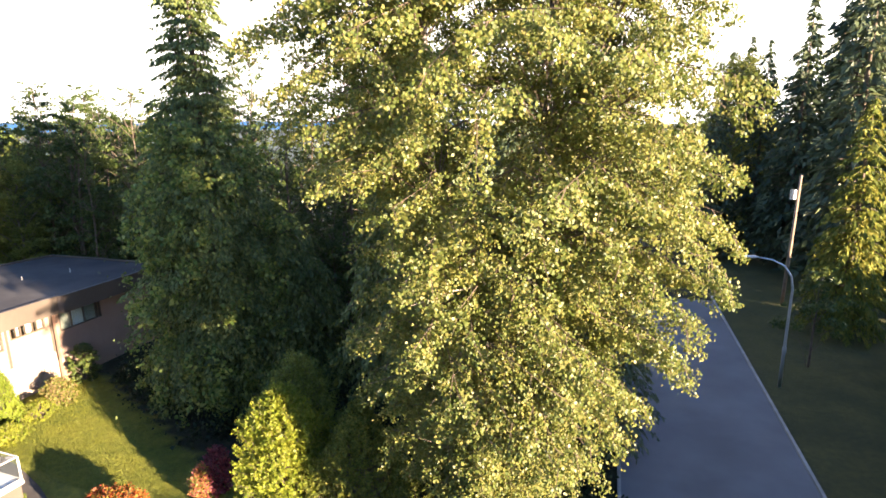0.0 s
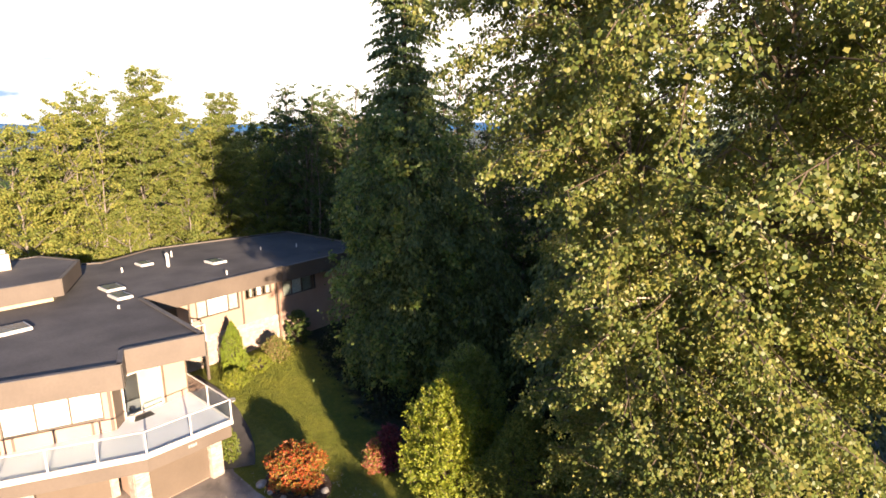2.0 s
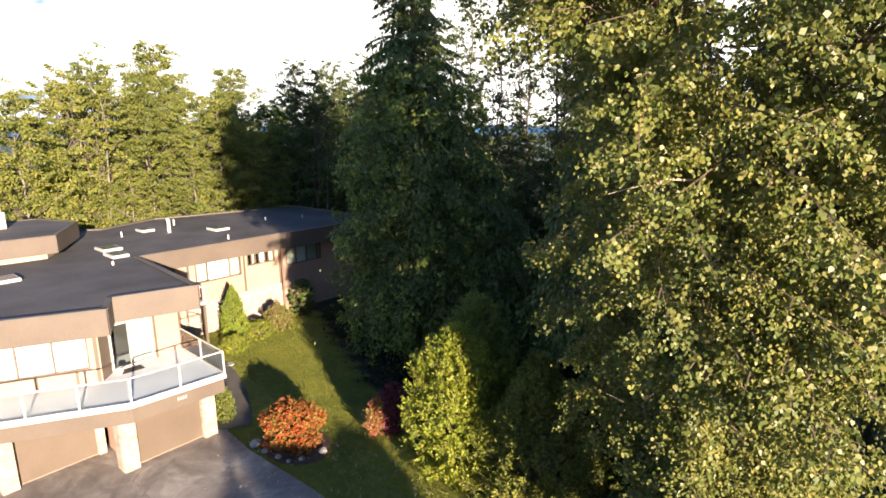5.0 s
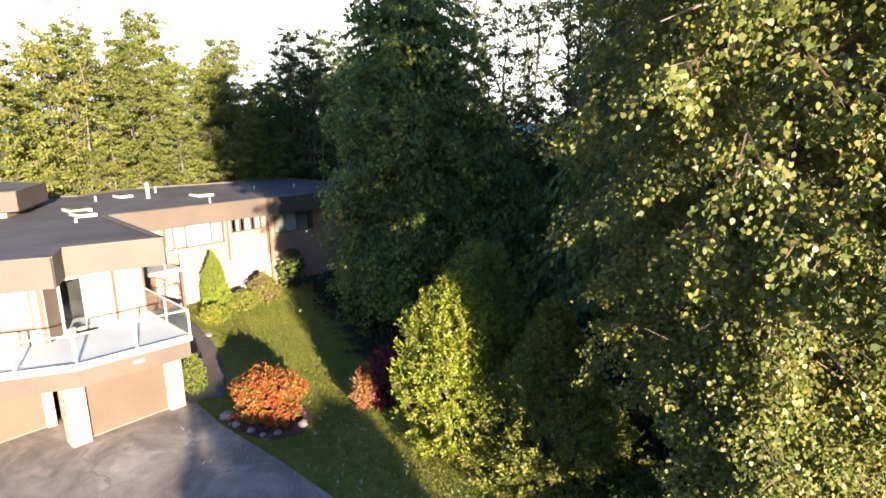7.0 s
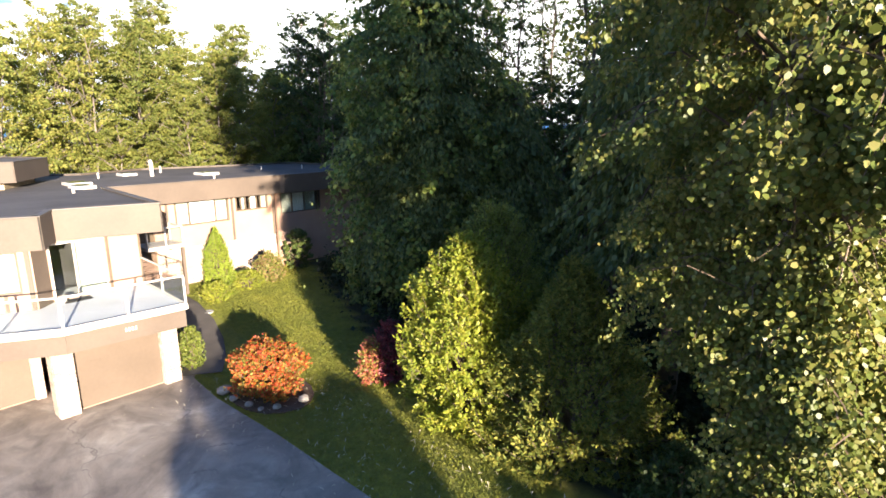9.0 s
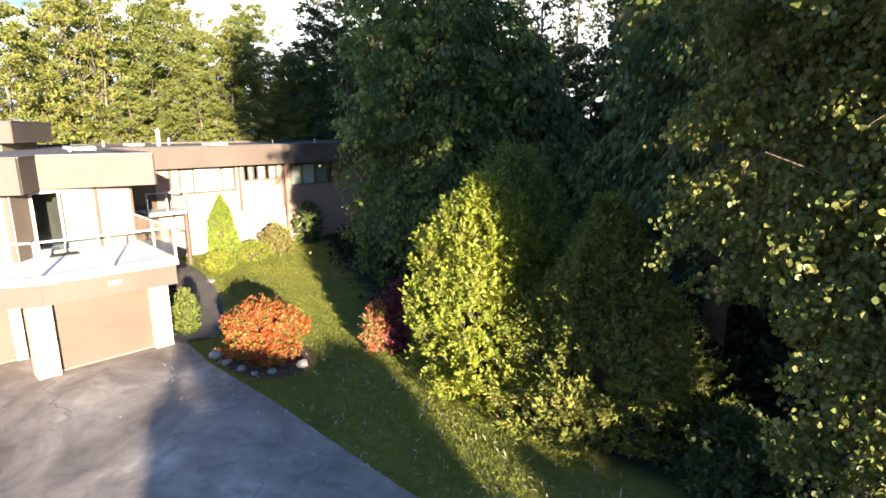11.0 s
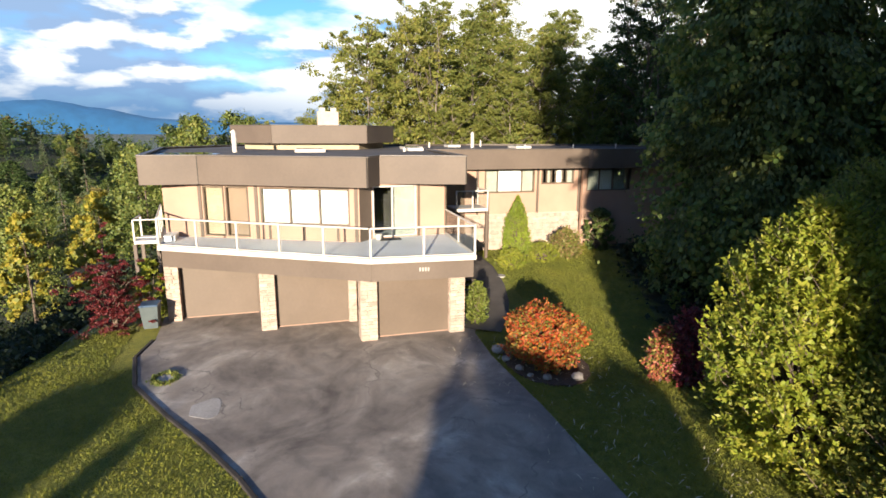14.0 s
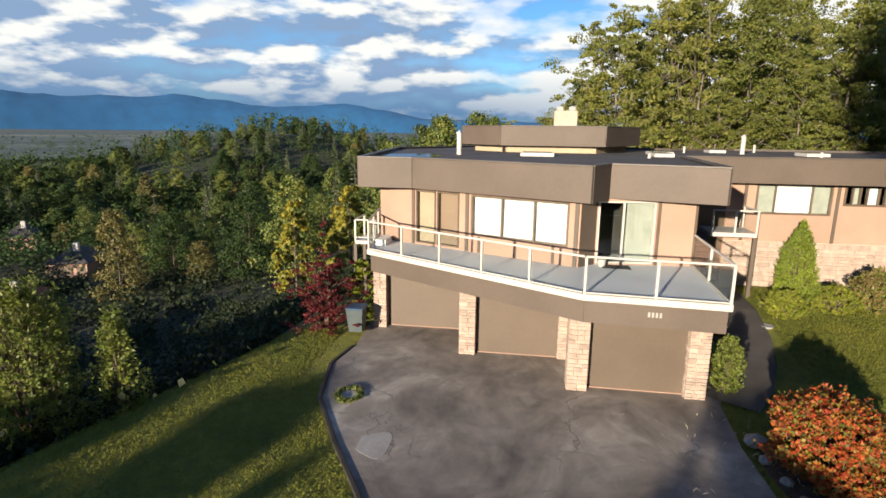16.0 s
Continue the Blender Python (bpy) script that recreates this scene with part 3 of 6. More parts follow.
def shrub(name, seed, at, rx, ry, h, leaf, label, n=70, per=90, size=0.16, bark=None, category="shrub", pointed=0.0, up=0.6, clump_r=0.2, axis=(0, 0, 0.2), wide=0.42, wild=0.0):
    """A shrub: short stems from the ground, a lumpy shell of leaves."""
    rng = np.random.default_rng(seed)
    ob = thing(name, (0, 0, 0), label, category)
    g, cs, rs = Geo(), [], []
    for i in range(n):
        u = (i + rng.uniform()) / n
        w = (math.sin(math.pi * (0.16 + 0.84 * (1 - (1 - u) ** 0.9) * 0.98 + 0.0)) ** 0.55) if pointed == 0 else (1 - u) ** pointed * (0.75 + 0.25 * min(1, u * 6))
        w = max(w, 0.08)
        a = i * 2.39996 + rng.normal() * 0.25
        w *= 1 + wild * (0.6 * math.sin(2 * a + 4 * u + seed) + 0.5 * math.sin(3 * a - 9 * u + 2 * seed))
        q = rng.uniform(0.45, 1.0) ** 0.5 if u < 0.72 else rng.uniform(0.0, 1.0) ** 0.5
        c = (rx * w * q * math.cos(a), ry * w * q * math.sin(a), max(0.12, h * u * 0.96))
        cs.append(c)
        rs.append(clump_r * (rx + ry) / 2 * rng.uniform(0.7, 1.35) * (0.5 + 0.5 * w))
        if i % 4 == 0:
            g.tube([(rng.normal() * 0.08, rng.normal() * 0.08, -0.1), (c[0] * 0.4, c[1] * 0.4, c[2] * 0.6), c], [0.035, 0.022, 0.008], 4)
    for i in range(n // 6):
        a, q = rng.uniform(0, 2 * math.pi), math.sqrt(rng.uniform(0, 1))
        if not pointed:
            cs.append((0.6 * rx * q * math.cos(a), 0.6 * ry * q * math.sin(a), h * (0.93 - 0.1 * q)))
            rs.append(clump_r * (rx + ry) / 2 * rng.uniform(0.7, 1.2))
    for i in range(int(wild * n * 1.3)):  # loose shoots out of the crown
        k = rng.integers(int(n * 0.35), n)
        v = unit(np.array([cs[k][0] * 0.5, cs[k][1] * 0.5, h * 0.35 + rng.normal() * 0.3 * h]))
        L = rng.uniform(0.3, 1.1) * h * 0.16
        for s in (0.4, 0.75, 1.05):
            cs.append(tuple(np.array(cs[k]) + v * L * s))
            rs.append(0.13 * (1.3 - s) + 0.05)
        g.tube([cs[k], tuple(np.array(cs[k]) + v * L)], [0.012, 0.004], 3)
    tagged(part("stem", g, bark or M_BARK, ob), kind="stuff")
    P = clumps(rng, cs, rs, per, 0.9, 0.4)
    if wild:
        P = P[rng.uniform(size=len(P)) < np.where(np.repeat(np.arange(len(cs)), per) < n, 1.0, 0.5)]
    P[:, 2] = np.maximum(P[:, 2], 0.03)
    turn = unit(P - np.array([0, 0, h * 0.35])) * 1.1 + np.array([0.6, -0.25, 0.3])
    if not wild:
        turn = turn + clumps.face * 0.7
    part("foliage", leaves("foliage", P, size, leaf, rng, np.array(axis), wide=wide, up=up, face=turn), leaf, ob)
    ob.matrix_basis = pose(*at)
    return ob


def shoot_shrub(name, seed, at, rx, ry, h, leaf, label, shoots=700, per=18, size=0.14, length=0.7, wide=0.3, profile=((0, 0.15, 0.5, 0.8, 1.0), (0.75, 1.0, 0.95, 0.75, 0.25)), rise=0.55, depth=0.45, bark=None, category="shrub"):
    """A shrub of many leafy shoots that spring outwards and up from the stems, each with leaves set along it."""
    rng = np.random.default_rng(seed)
    ob = thing(name, (0, 0, 0), label, category)
    g = Geo()
    S, E = [], []
    ph = rng.uniform(0, 6.28, 6)
    for i in range(shoots):
        u = ((i + rng.uniform()) / shoots) ** 0.9
        a = 2.39996 * i + rng.normal() * 0.3
        w = float(np.interp(u, *profile)) * (1 + 0.14 * math.sin(2 * a + 7 * u + ph[0]) + 0.12 * math.sin(3 * a - 11 * u + ph[1]) + 0.08 * math.sin(7 * a + 5 * u + ph[2]))
        q = rng.uniform(1 - depth, 1.0)
        if u > 0.9:
            q = math.sqrt(rng.uniform(0, 1))
        tip = np.array([rx * w * q * math.cos(a), ry * w * q * math.sin(a), h * (0.02 + 0.95 * u)])
        v = unit(np.array([math.cos(a) * (1.1 - 0.6 * u), math.sin(a) * (1.1 - 0.6 * u), rise + 0.7 * u]) + rng.normal(size=3) * 0.35)
        L = length * rng.uniform(0.6, 1.35) * (1.6 if rng.uniform() < 0.06 else 1.0)
        S.append(tip - v * L * 0.5)
        E.append(tip + v * L * 0.5)
        if i % 9 == 0:
            g.tube([(rng.normal() * 0.1, rng.normal() * 0.1, -0.1), tuple(S[-1] * np.array([0.5, 0.5, 0.6])), tuple(S[-1])], [0.035, 0.024, 0.012], 4)
        if i % 3 == 0:
            g.tube([tuple(S[-1]), tuple(E[-1])], [0.009, 0.004], 3)
    tagged(part("stem", g, bark or M_BARK, ob), kind="stuff")
    S, E = np.array(S), np.array(E)
    D = np.repeat(unit(E - S), per, 0)
    t = rng.uniform(0, 1.03, (len(D), 1))
    P = np.repeat(S, per, 0) * (1 - t) + np.repeat(E, per, 0) * t
    lat = rng.normal(size=(len(D), 3))
    lat = unit(lat - D * np.sum(lat * D, axis=1, keepdims=True))
    P = P + lat * size * 0.55
    P[:, 2] = np.maximum(P[:, 2], 0.03)
    out = unit(P - np.array([0, 0, h * 0.3]))
    part("foliage", leaves("foliage", P, size, leaf, rng, D * 0.7 + lat * 0.9, wide=wide, loose=0.3, face=out * 1.0 + np.array([0.4, -0.15, 0.8])), leaf, ob)
    ob.matrix_basis = pose(*at)
    return ob


# ---- ground ----
def lawn_edge(x):
    """y of the brow where the lawn drops to the valley."""
    if x < -26:
        return 0.1 + 0.1 * (-26 - x)
    return -2.9 - 0.30 * (x + 16) if x < -16 else -2.9 - 0.22 * (x + 16)


def height(x, y):
    d = lawn_edge(x) - y
    z = 0.0
    if d > 0:
        z -= 19 * (1 - math.exp(-d / 30)) * min(1, d / 3)
    w = max(0.0, -64 - x)
    z2 = -20 * (1 - math.exp(-w / 55))
    z = min(z, z2) if w > 0 else z
    z += 25 * math.exp(-(((x + 295) / 95) ** 2 + ((y + 120) / 75) ** 2)) * min(1, max(0, (-x - 120) / 80))
    if y > 14.5 and x < -20:  # lawn rises to the wing of the house
        z += 0.75 * min(1, (y - 14.5) / 2.5) * min(1, (-20 - x) / 12)
    if abs(x) > 60 or abs(y) > 60:
        z += 0.6 * noise.noise((x * 0.02, y * 0.02, 0))
    return z


HEDGE = ((-60, 33), (-33, 24.6), (-21.3, 19.5), (-16.7, 18.1), (-13, 16.8), (-8, 16.2), (1.0, 16.0))


def hedge_line(x):
    for (a, b), (c, d) in zip(HEDGE, HEDGE[1:]):
        if a <= x <= c:
            return b + (d - b) * (x - a) / (c - a)
    return 16.0 if x > 0 else 33.0


def is_lawn(x, y):
    if x > 10.4:
        # verge grass mixed mostly with dark wild ground, standing in for shade
        return 0.22 if y < 90 and x < 34 else 0.0
    if x < -48 or x > 1:
        return 0.0
    return 1.0 if lawn_edge(x) - 1.3 < y < hedge_line(x) + 1.9 else 0.0


def build_ground():
    def line(fine_lo, fine_hi, step):
        v, out, s = fine_lo, [], step
        while v > -4800:
            s *= 1.16
            v -= s
            out.append(v)
        out = out[::-1] + list(np.arange(fine_lo, fine_hi, step))
        v, s = out[-1], step
        while v < 4800:
            s *= 1.16
            v += s
            out.append(v)
        return out
    xs, ys = line(-48, 14, 0.7), line(-16, 36, 0.7)
    nx = len(xs)
    pts = [(x, y, height(x, y)) for y in ys for x in xs]
    faces = [(j * nx + i, j * nx + i + 1, (j + 1) * nx + i + 1, (j + 1) * nx + i) for j in range(len(ys) - 1) for i in range(nx - 1)]
    me = bpy.data.meshes.new("ground")
    me.from_pydata(pts, [], faces)
    at = me.attributes.new("lawn", "FLOAT", "POINT")
    at.data.foreach_set("value", [is_lawn(p[0], p[1]) for p in pts])
    me.polygons.foreach_set("use_smooth", [True] * len(faces))
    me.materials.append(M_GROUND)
    return tagged(new("ground", me), "mown green lawn falling away to a wooded valley", "ground", "", "structure")


build_ground()
DRIVE = [(-28.2, 2.3), (-25.6, 2.45), (-24.0, 2.2), (-21.65, 2.72), (-19.4, 4.0), (-17.6, 5.15), (-15.9, 6.1), (-11, 8.3), (-6, 9.6), (-2, 9.0), (1.45, 7.0), (1.45, 18.0), (-2, 15.0), (-6, 14.2), (-11.5, 14.0), (-14.5, 14.05), (-17.1, 14.1), (-20.9, 14.0), (-23.2, 14.2), (-24.5, 14.9), (-27, 15.2), (-30, 14.0), (-30, 3.0)]
driveway = solid("driveway", Geo().prism(DRIVE, -0.25, 0.03), M_ASPH, "stained grey asphalt driveway with hairline cracks", "driveway")
edge = Geo()
for a, b in zip(DRIVE[1:9], DRIVE[2:10]):
    m = Matrix.Translation((a[0], a[1], 0)) @ pose(0, 0, 0, 0, 0, math.degrees(math.atan2(b[1] - a[1], b[0] - a[0])))
    edge.box((0, -0.14, -0.2), (math.dist(a, b), -0.01, 0.07), m, 0.02)
solid("driveway_edging", edge, surface("dark_edging", (0.02, 0.017, 0.015), (0.045, 0.038, 0.032), 0.9), "dark timber edging along the driveway", "edging")
PATH = [(-23.2, 14.5), (-24.4, 15.3), (-26.0, 16.0), (-28.0, 16.6), (-30.5, 17.0), (-33.4, 17.1)]
g = Geo()
for i, (x, y) in enumerate(PATH):
    a, b = Vector(PATH[max(0, i - 1)]), Vector(PATH[min(len(PATH) - 1, i + 1)])
    n = (b - a).normalized() * 0.75
    for s in (-1, 1):
        px, py = x - s * n.y, y + s * n.x
        g.v += [(px, py, height(x, y) - 0.2), (px, py, height(x, y) + 0.1)]
    if i:
        o = 4 * i
        g.f += [(o - 3, o - 1, o + 3, o + 1), (o - 4, o - 3, o + 1, o), (o - 2, o + 2, o + 3, o - 1)]
solid("path", g, M_PATH, "dark paved path to the entrance, darkened further for shade", "path")
solid("road", Geo().prism([(1.3, -60), (10.3, -60), (10.3, 60), (12.5, 90), (15, 130), (6, 132), (3.5, 90), (1.3, 60)], -0.3, 0.025), M_ROAD, "grey asphalt street in shade", "road")
for k, x in (("kerb", 10.3), ("kerb", 1.13)):
    g = Geo()
    for i in range(40):
        y = -30 + 2.25 * i
        if x < 5 and 6.5 < y < 18:
            continue
        g.box((x, y, -0.2), (x + 0.17, y + 2.235, 0.13), None, 0.015)
    solid(k, g, M_KERB, "pale concrete street kerb in segments", "kerb")


# ---- house ----
house = thing("house", (-32, 10, 0), "brown and tan flat-roofed house with deck and three garage doors", "house")


def wmat(a, b):
    """Frame of a wall from a to b: along, outward, up."""
    d = (Vector((b[0], b[1], 0)) - Vector((a[0], a[1], 0)))
    n = d.normalized()
    return Matrix(((n.x, n.y, 0, a[0]), (n.y, -n.x, 0, a[1]), (0, 0, 1, 0), (0, 0, 0, 1))), d.length


def wall_geo(a, b, z0, z1, th=0.2, holes=()):
    """A wall with thickness and real openings (s0, s1, low, high)."""
    m, L = wmat(a, b)
    ss = sorted({0.0, L, *[h[0] for h in holes], *[h[1] for h in holes]})
    zs = sorted({z0, z1, *[h[2] for h in holes], *[h[3] for h in holes]})
    full = {}
    for i in range(len(ss) - 1):
        for j in range(len(zs) - 1):
            sm, zm = (ss[i] + ss[i + 1]) / 2, (zs[j] + zs[j + 1]) / 2
            full[i, j] = not any(h[0] < sm < h[1] and h[2] < zm < h[3] for h in holes)
    g = Geo()

    def quad(*p):
        g.add([m @ Vector(q) for q in p], [(0, 1, 2, 3)])
    for (i, j), f in full.items():
        if not f:
            continue
        s0, s1, b0, b1 = ss[i], ss[i + 1], zs[j], zs[j + 1]
        quad((s0, 0, b0), (s1, 0, b0), (s1, 0, b1), (s0, 0, b1))
        quad((s0, -th, b0), (s0, -th, b1), (s1, -th, b1), (s1, -th, b0))
        if not full.get((i - 1, j)):
            quad((s0, 0, b0), (s0, 0, b1), (s0, -th, b1), (s0, -th, b0))
        if not full.get((i + 1, j)):
            quad((s1, 0, b0), (s1, -th, b0), (s1, -th, b1), (s1, 0, b1))
        if not full.get((i, j - 1)):
            quad((s0, 0, b0), (s0, -th, b0), (s1, -th, b0), (s1, 0, b0))
        if not full.get((i, j + 1)):
            quad((s0, 0, b1), (s1, 0, b1), (s1, -th, b1), (s0, -th, b1))
    return g


def window(a, b, s0, s1, zb, zt, panes, frame_w=0.06, mat=None, label="", name="window"):
    """A framed window in the wall a-b; panes: (share of the width, what hangs behind it)."""
    m, _ = wmat(a, b)
    fm = mat or M_FRAME
    g = Geo()
    g.box((s0, -0.12, zb), (s0 + frame_w, 0.035, zt), m, 0.008).box((s1 - frame_w, -0.12, zb), (s1, 0.035, zt), m, 0.008)
    g.box((s0 + frame_w, -0.12, zb), (s1 - frame_w, 0.035, zb + frame_w), m, 0.008).box((s0 + frame_w, -0.12, zt - frame_w), (s1 - frame_w, 0.035, zt), m, 0.008)
    win = part(name, g, fm, house, label)
    tot, s = sum(p[0] for p in panes), s0
    for i, (share, back) in enumerate(panes):
        e = s + (s1 - s0) * share / tot
        if i:
            part("mullion", Geo().box((s - 0.03, -0.1, zb + frame_w), (s + 0.03, 0.02, zt - frame_w), m, 0.006), fm, win)
        part("pane", Geo().box((s + 0.04, -0.06, zb + 0.05), (e - 0.04, -0.05, zt - 0.05), m), M_GLASS, win).visible_shadow = False
        if back:
            part("blind", Geo().box((s + 0.01, -0.20, zb + 0.01), (e - 0.01, -0.17, zt - 0.01), m), back, win, "closed pale blind")
        s = e
    # near-black panel stands in for the unlit depth behind the window
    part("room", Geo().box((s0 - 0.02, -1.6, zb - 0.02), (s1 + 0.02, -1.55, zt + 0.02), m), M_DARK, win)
    return win


# garage level: three bays stepped back one behind the other
BAYS = [(-23.72, 10.46, 13.26), (-25.87, 6.83, 9.66), (-28.02, 3.12, 6.05)]


def stone_pillar(x0, x1, y0, y1, z1, seed):
    """A stone-faced pillar: mortar core with courses of uneven stones on three sides."""
    rng = random.Random(seed)
    p = part("pillar", Geo().box((x0 + 0.02, y0 + 0.02, -0.1), (x1 - 0.02, y1 - 0.02, z1)), M_MORTAR, house, "pale stone garage pillar")
    z = 0.0
    while z < z1 - 0.06:
        hh = min(rng.choice((0.09, 0.12, 0.16)), z1 - z)
        y = y0
        while y < y1 - 0.02:
            w = rng.uniform(0.14, 0.34)
            e = y1 if y1 - y - w < 0.14 else y + w
            part("stone", Geo().box((x1 - 0.1, y + 0.006, z + 0.006), (x1 + rng.uniform(0.0, 0.02), e - 0.006, z + hh - 0.006), None, 0.012), M_STONE, p)
            y = e
        for yy in (y0, y1):
            x = x0
            while x < x1 - 0.12:
                e = min(x1 - 0.1, x + rng.uniform(0.25, 0.5))
                part("stone", Geo().box((x + 0.006, min(yy, yy + (0.03 if yy == y0 else -0.03)) - 0.01, z + 0.006), (e - 0.006, max(yy, yy + (0.03 if yy == y0 else -0.03)) + 0.01, z + hh - 0.006), None, 0.01), M_STONE, p)
                x = e
        z += hh


for i, (x, y0, y1) in enumerate(BAYS):
    d = part("garage_door", Geo().box((x - 0.06, y0 - 0.05, 0.05), (x, y1 + 0.05, 2.62)), M_GARAGE, house, "plain brown garage door, shut")
    for k in range(4):
        part("door_panel", Geo().box((x - 0.01, y0 + 0.02, 0.07 + 0.54 * k), (x + 0.018, y1 - 0.02, 0.07 + 0.54 * k + 0.539)), M_GARAGE, d)
    part("door_seal", Geo().box((x - 0.03, y0, 0.025), (x + 0.02, y1, 0.06)), M_STUCCO, d)
    part("garage_return", Geo().box((x - 2.4, y1 + 0.05, -0.1), (x - 0.1, y1 + 0.25, 3.2)), M_STUCCO, house)
    part("garage_return", Geo().box((x - 2.4, y0 - 0.25, -0.1), (x - 0.1, y0 - 0.05, 3.2)), M_STUCCO, house)
    part("garage_header", Geo().box((x - 0.2, y0 - 0.2, 2.55), (x - 0.02, y1 + 0.2, 3.2)), M_FASCIA, house)
stone_pillar(-24.15, -23.44, 13.26, 13.86, 2.6, 1)
stone_pillar(-24.15, -23.42, 9.83, 10.45, 2.6, 2)
stone_pillar(-26.3, -25.72, 9.66, 9.98, 2.6, 3)
stone_pillar(-26.25, -25.58, 6.24, 6.82, 2.6, 4)
stone_pillar(-28.4, -27.70, 2.55, 3.08, 2.6, 5)
part("garage_side_wall", wall_geo((-23.9, 13.87), (-33.9, 14.6), -0.1, 3.2), M_STUCCO, house)
part("garage_side_wall", wall_geo((-38, 2.0), (-28.1, 2.86), -4.0, 3.2), M_STUCCO, house)

# deck
P0, P1, P2, P3 = (-26.75, 2.62), (-22.38, 10.04), (-22.1, 13.81), (-26.6, 14.0)
DECK = [(-31.2, 1.9), P0, P1, P2, P3, (-26.6, 11.5), (-30.0, 3.2)]
deck = part("deck", Geo().prism([(-31.1, 1.98), (-26.8, 2.72), (-22.47, 10.06), (-22.19, 13.74), (-27.2, 13.9), (-31.1, 4.0)], 3.18, 3.37), M_DECK, house, "grey vinyl deck floor")
RAILS = [((-31.2, 1.95), P0, 3), (P0, P1, 5), (P1, P2, 2), (P2, P3, 2)]
for i, (a, b, n) in enumerate(RAILS):
    m, L = wmat(a, b)
    part("deck_rim", Geo().box((0, -0.1, 3.20), (L, 0.02, 3.385), m, 0.012), M_WHITE, house, "white deck edge trim")
    if i < 3:
        part("deck_fascia", Geo().box((0.05 if i else 0.3, -0.3, 2.54), (L - (0.0 if i == 1 else 0.06), -0.12, 3.20), m), M_FASCIA, house, "brown boarded band under the deck")
    rail = part("railing", Geo().box((0.03, -0.075, 4.40), (L - 0.03, -0.015, 4.46), m, 0.012).box((0.03, -0.07, 3.40), (L - 0.03, -0.02, 3.44), m, 0.01), M_WHITE, house, "white metal railing with glass panels")
    for k in range(n + 1):
        s = min(max(L * k / n, 0.04), L - 0.04)
        if k == n and i < 3:
            continue
        part("post", Geo().box((s - 0.035, -0.08, 3.37), (s + 0.035, -0.01, 4.42), m, 0.008), M_WHITE, rail)
    for k in range(n):
        part("glass_panel", Geo().box((L * k / n + 0.07, -0.05, 3.44), (L * (k + 1) / n - 0.07, -0.042, 4.40), m), M_RAILGLASS, rail).visible_shadow = False
part("deck_soffit", Geo().prism([(-30.5, 2.4), (-26.9, 2.9), (-22.8, 10.1), (-22.5, 13.6), (-27.0, 13.7), (-30.5, 4.5)], 3.08, 3.15), M_FASCIA, house)

# upper floor
W1, W2 = ((-28.95, 2.55), (-25.5, 10.15)), ((-26.1, 10.72), (-26.45, 13.97))
L1 = math.dist(*W1)
part("upper_wall", wall_geo(*W1, 3.2, 5.75, 0.25, [(1.78, 2.7, 3.45, 5.5), (2.76, 3.74, 3.45, 5.5), (4.25, 7.95, 4.0, 5.48)]), M_STUCCO, house, "tan stucco wall")
window(*W1, 1.78, 2.7, 3.45, 5.5, [(1, M_CREAM)], label="narrow window with cream blind")
window(*W1, 2.76, 3.74, 3.45, 5.5, [(1, M_TAN)], label="brown door to the deck", name="deck_door")
window(*W1, 4.25, 7.95, 4.0, 5.48, [(1, M_BLIND), (1, M_BLIND), (1, M_BLIND)], frame_w=0.07, label="wide window with closed white blinds")
m1, _ = wmat(*W1)
for s in (1.65, 4.08, 8.22):
    part("trim_board", Geo().box((s - 0.07, 0, 3.38), (s + 0.07, 0.04, 5.7), m1, 0.006), M_FASCIA, house)
for s in (4.6, 6.05, 7.45):
    part("trim_board", Geo().box((s - 0.05, 0, 3.38), (s + 0.05, 0.03, 3.98), m1, 0.006), M_FASCIA, house)
part("upper_wall", wall_geo((-25.5, 10.15), (-26.1, 10.72), 3.2, 5.75, 0.25), M_FASCIA, house, "brown boarded return wall")
part("upper_wall", wall_geo(*W2, 3.2, 5.75, 0.25, [(0.04, 1.92, 3.42, 5.52)]), M_STUCCO, house, "tan stucco wall")
window(*W2, 0.04, 1.92, 3.42, 5.52, [(0.85, None), (1.05, M_CURTAIN)], mat=M_WHITE, label="sliding glass door, one leaf open, pale curtain", name="sliding_door")
m2, L2 = wmat(*W2)
part("trim_board", Geo().box((1.97, 0, 3.38), (2.07, 0.035, 5.7), m2, 0.006), M_FRAME, house)
part("trim_board", Geo().box((L2 - 0.08, 0, 3.38), (L2 - 0.0, 0.035, 5.7), m2, 0.006), M_FRAME, house)
part("upper_wall", wall_geo((-26.45, 13.97), (-33.9, 14.75), 3.2, 5.75, 0.25), M_STUCCO, house)
part("upper_wall", wall_geo((-40, 1.6), (-28.95, 2.55), 3.2, 5.75, 0.25), M_STUCCO, house)
# dark bronze colour stands for the shadow inside the recess
part("entry_wall", wall_geo((-33.9, 14.6), (-34.6, 17.6), 0, 5.75, 0.25), M_FRAME, house, "recessed entrance wall coloured dark for the shade there")

# wing behind the lawn
W4, W5 = ((-34.45, 17.5), (-34.45, 25.0)), ((-34.1, 25.0), (-34.1, 33.0))
part("wing_wall", wall_geo(*W4, -0.2, 5.75, 0.25, [(1.2, 4.4, 4.15, 5.58), (4.85, 7.05, 4.62, 5.55)]), M_STUCCO, house, "tan stucco wall")
part("wing_wall", wall_geo(*W5, -0.2, 5.75, 0.25, [(0.25, 3.35, 4.18, 5.52)]), M_STUCCO, house, "tan stucco wall")
window(*W4, 1.2, 4.4, 4.15, 5.58, [(0.8, M_CURTAIN), (1.5, M_BLIND), (0.8, M_CURTAIN)], frame_w=0.09, label="wide window with a white blind between curtained side panes")
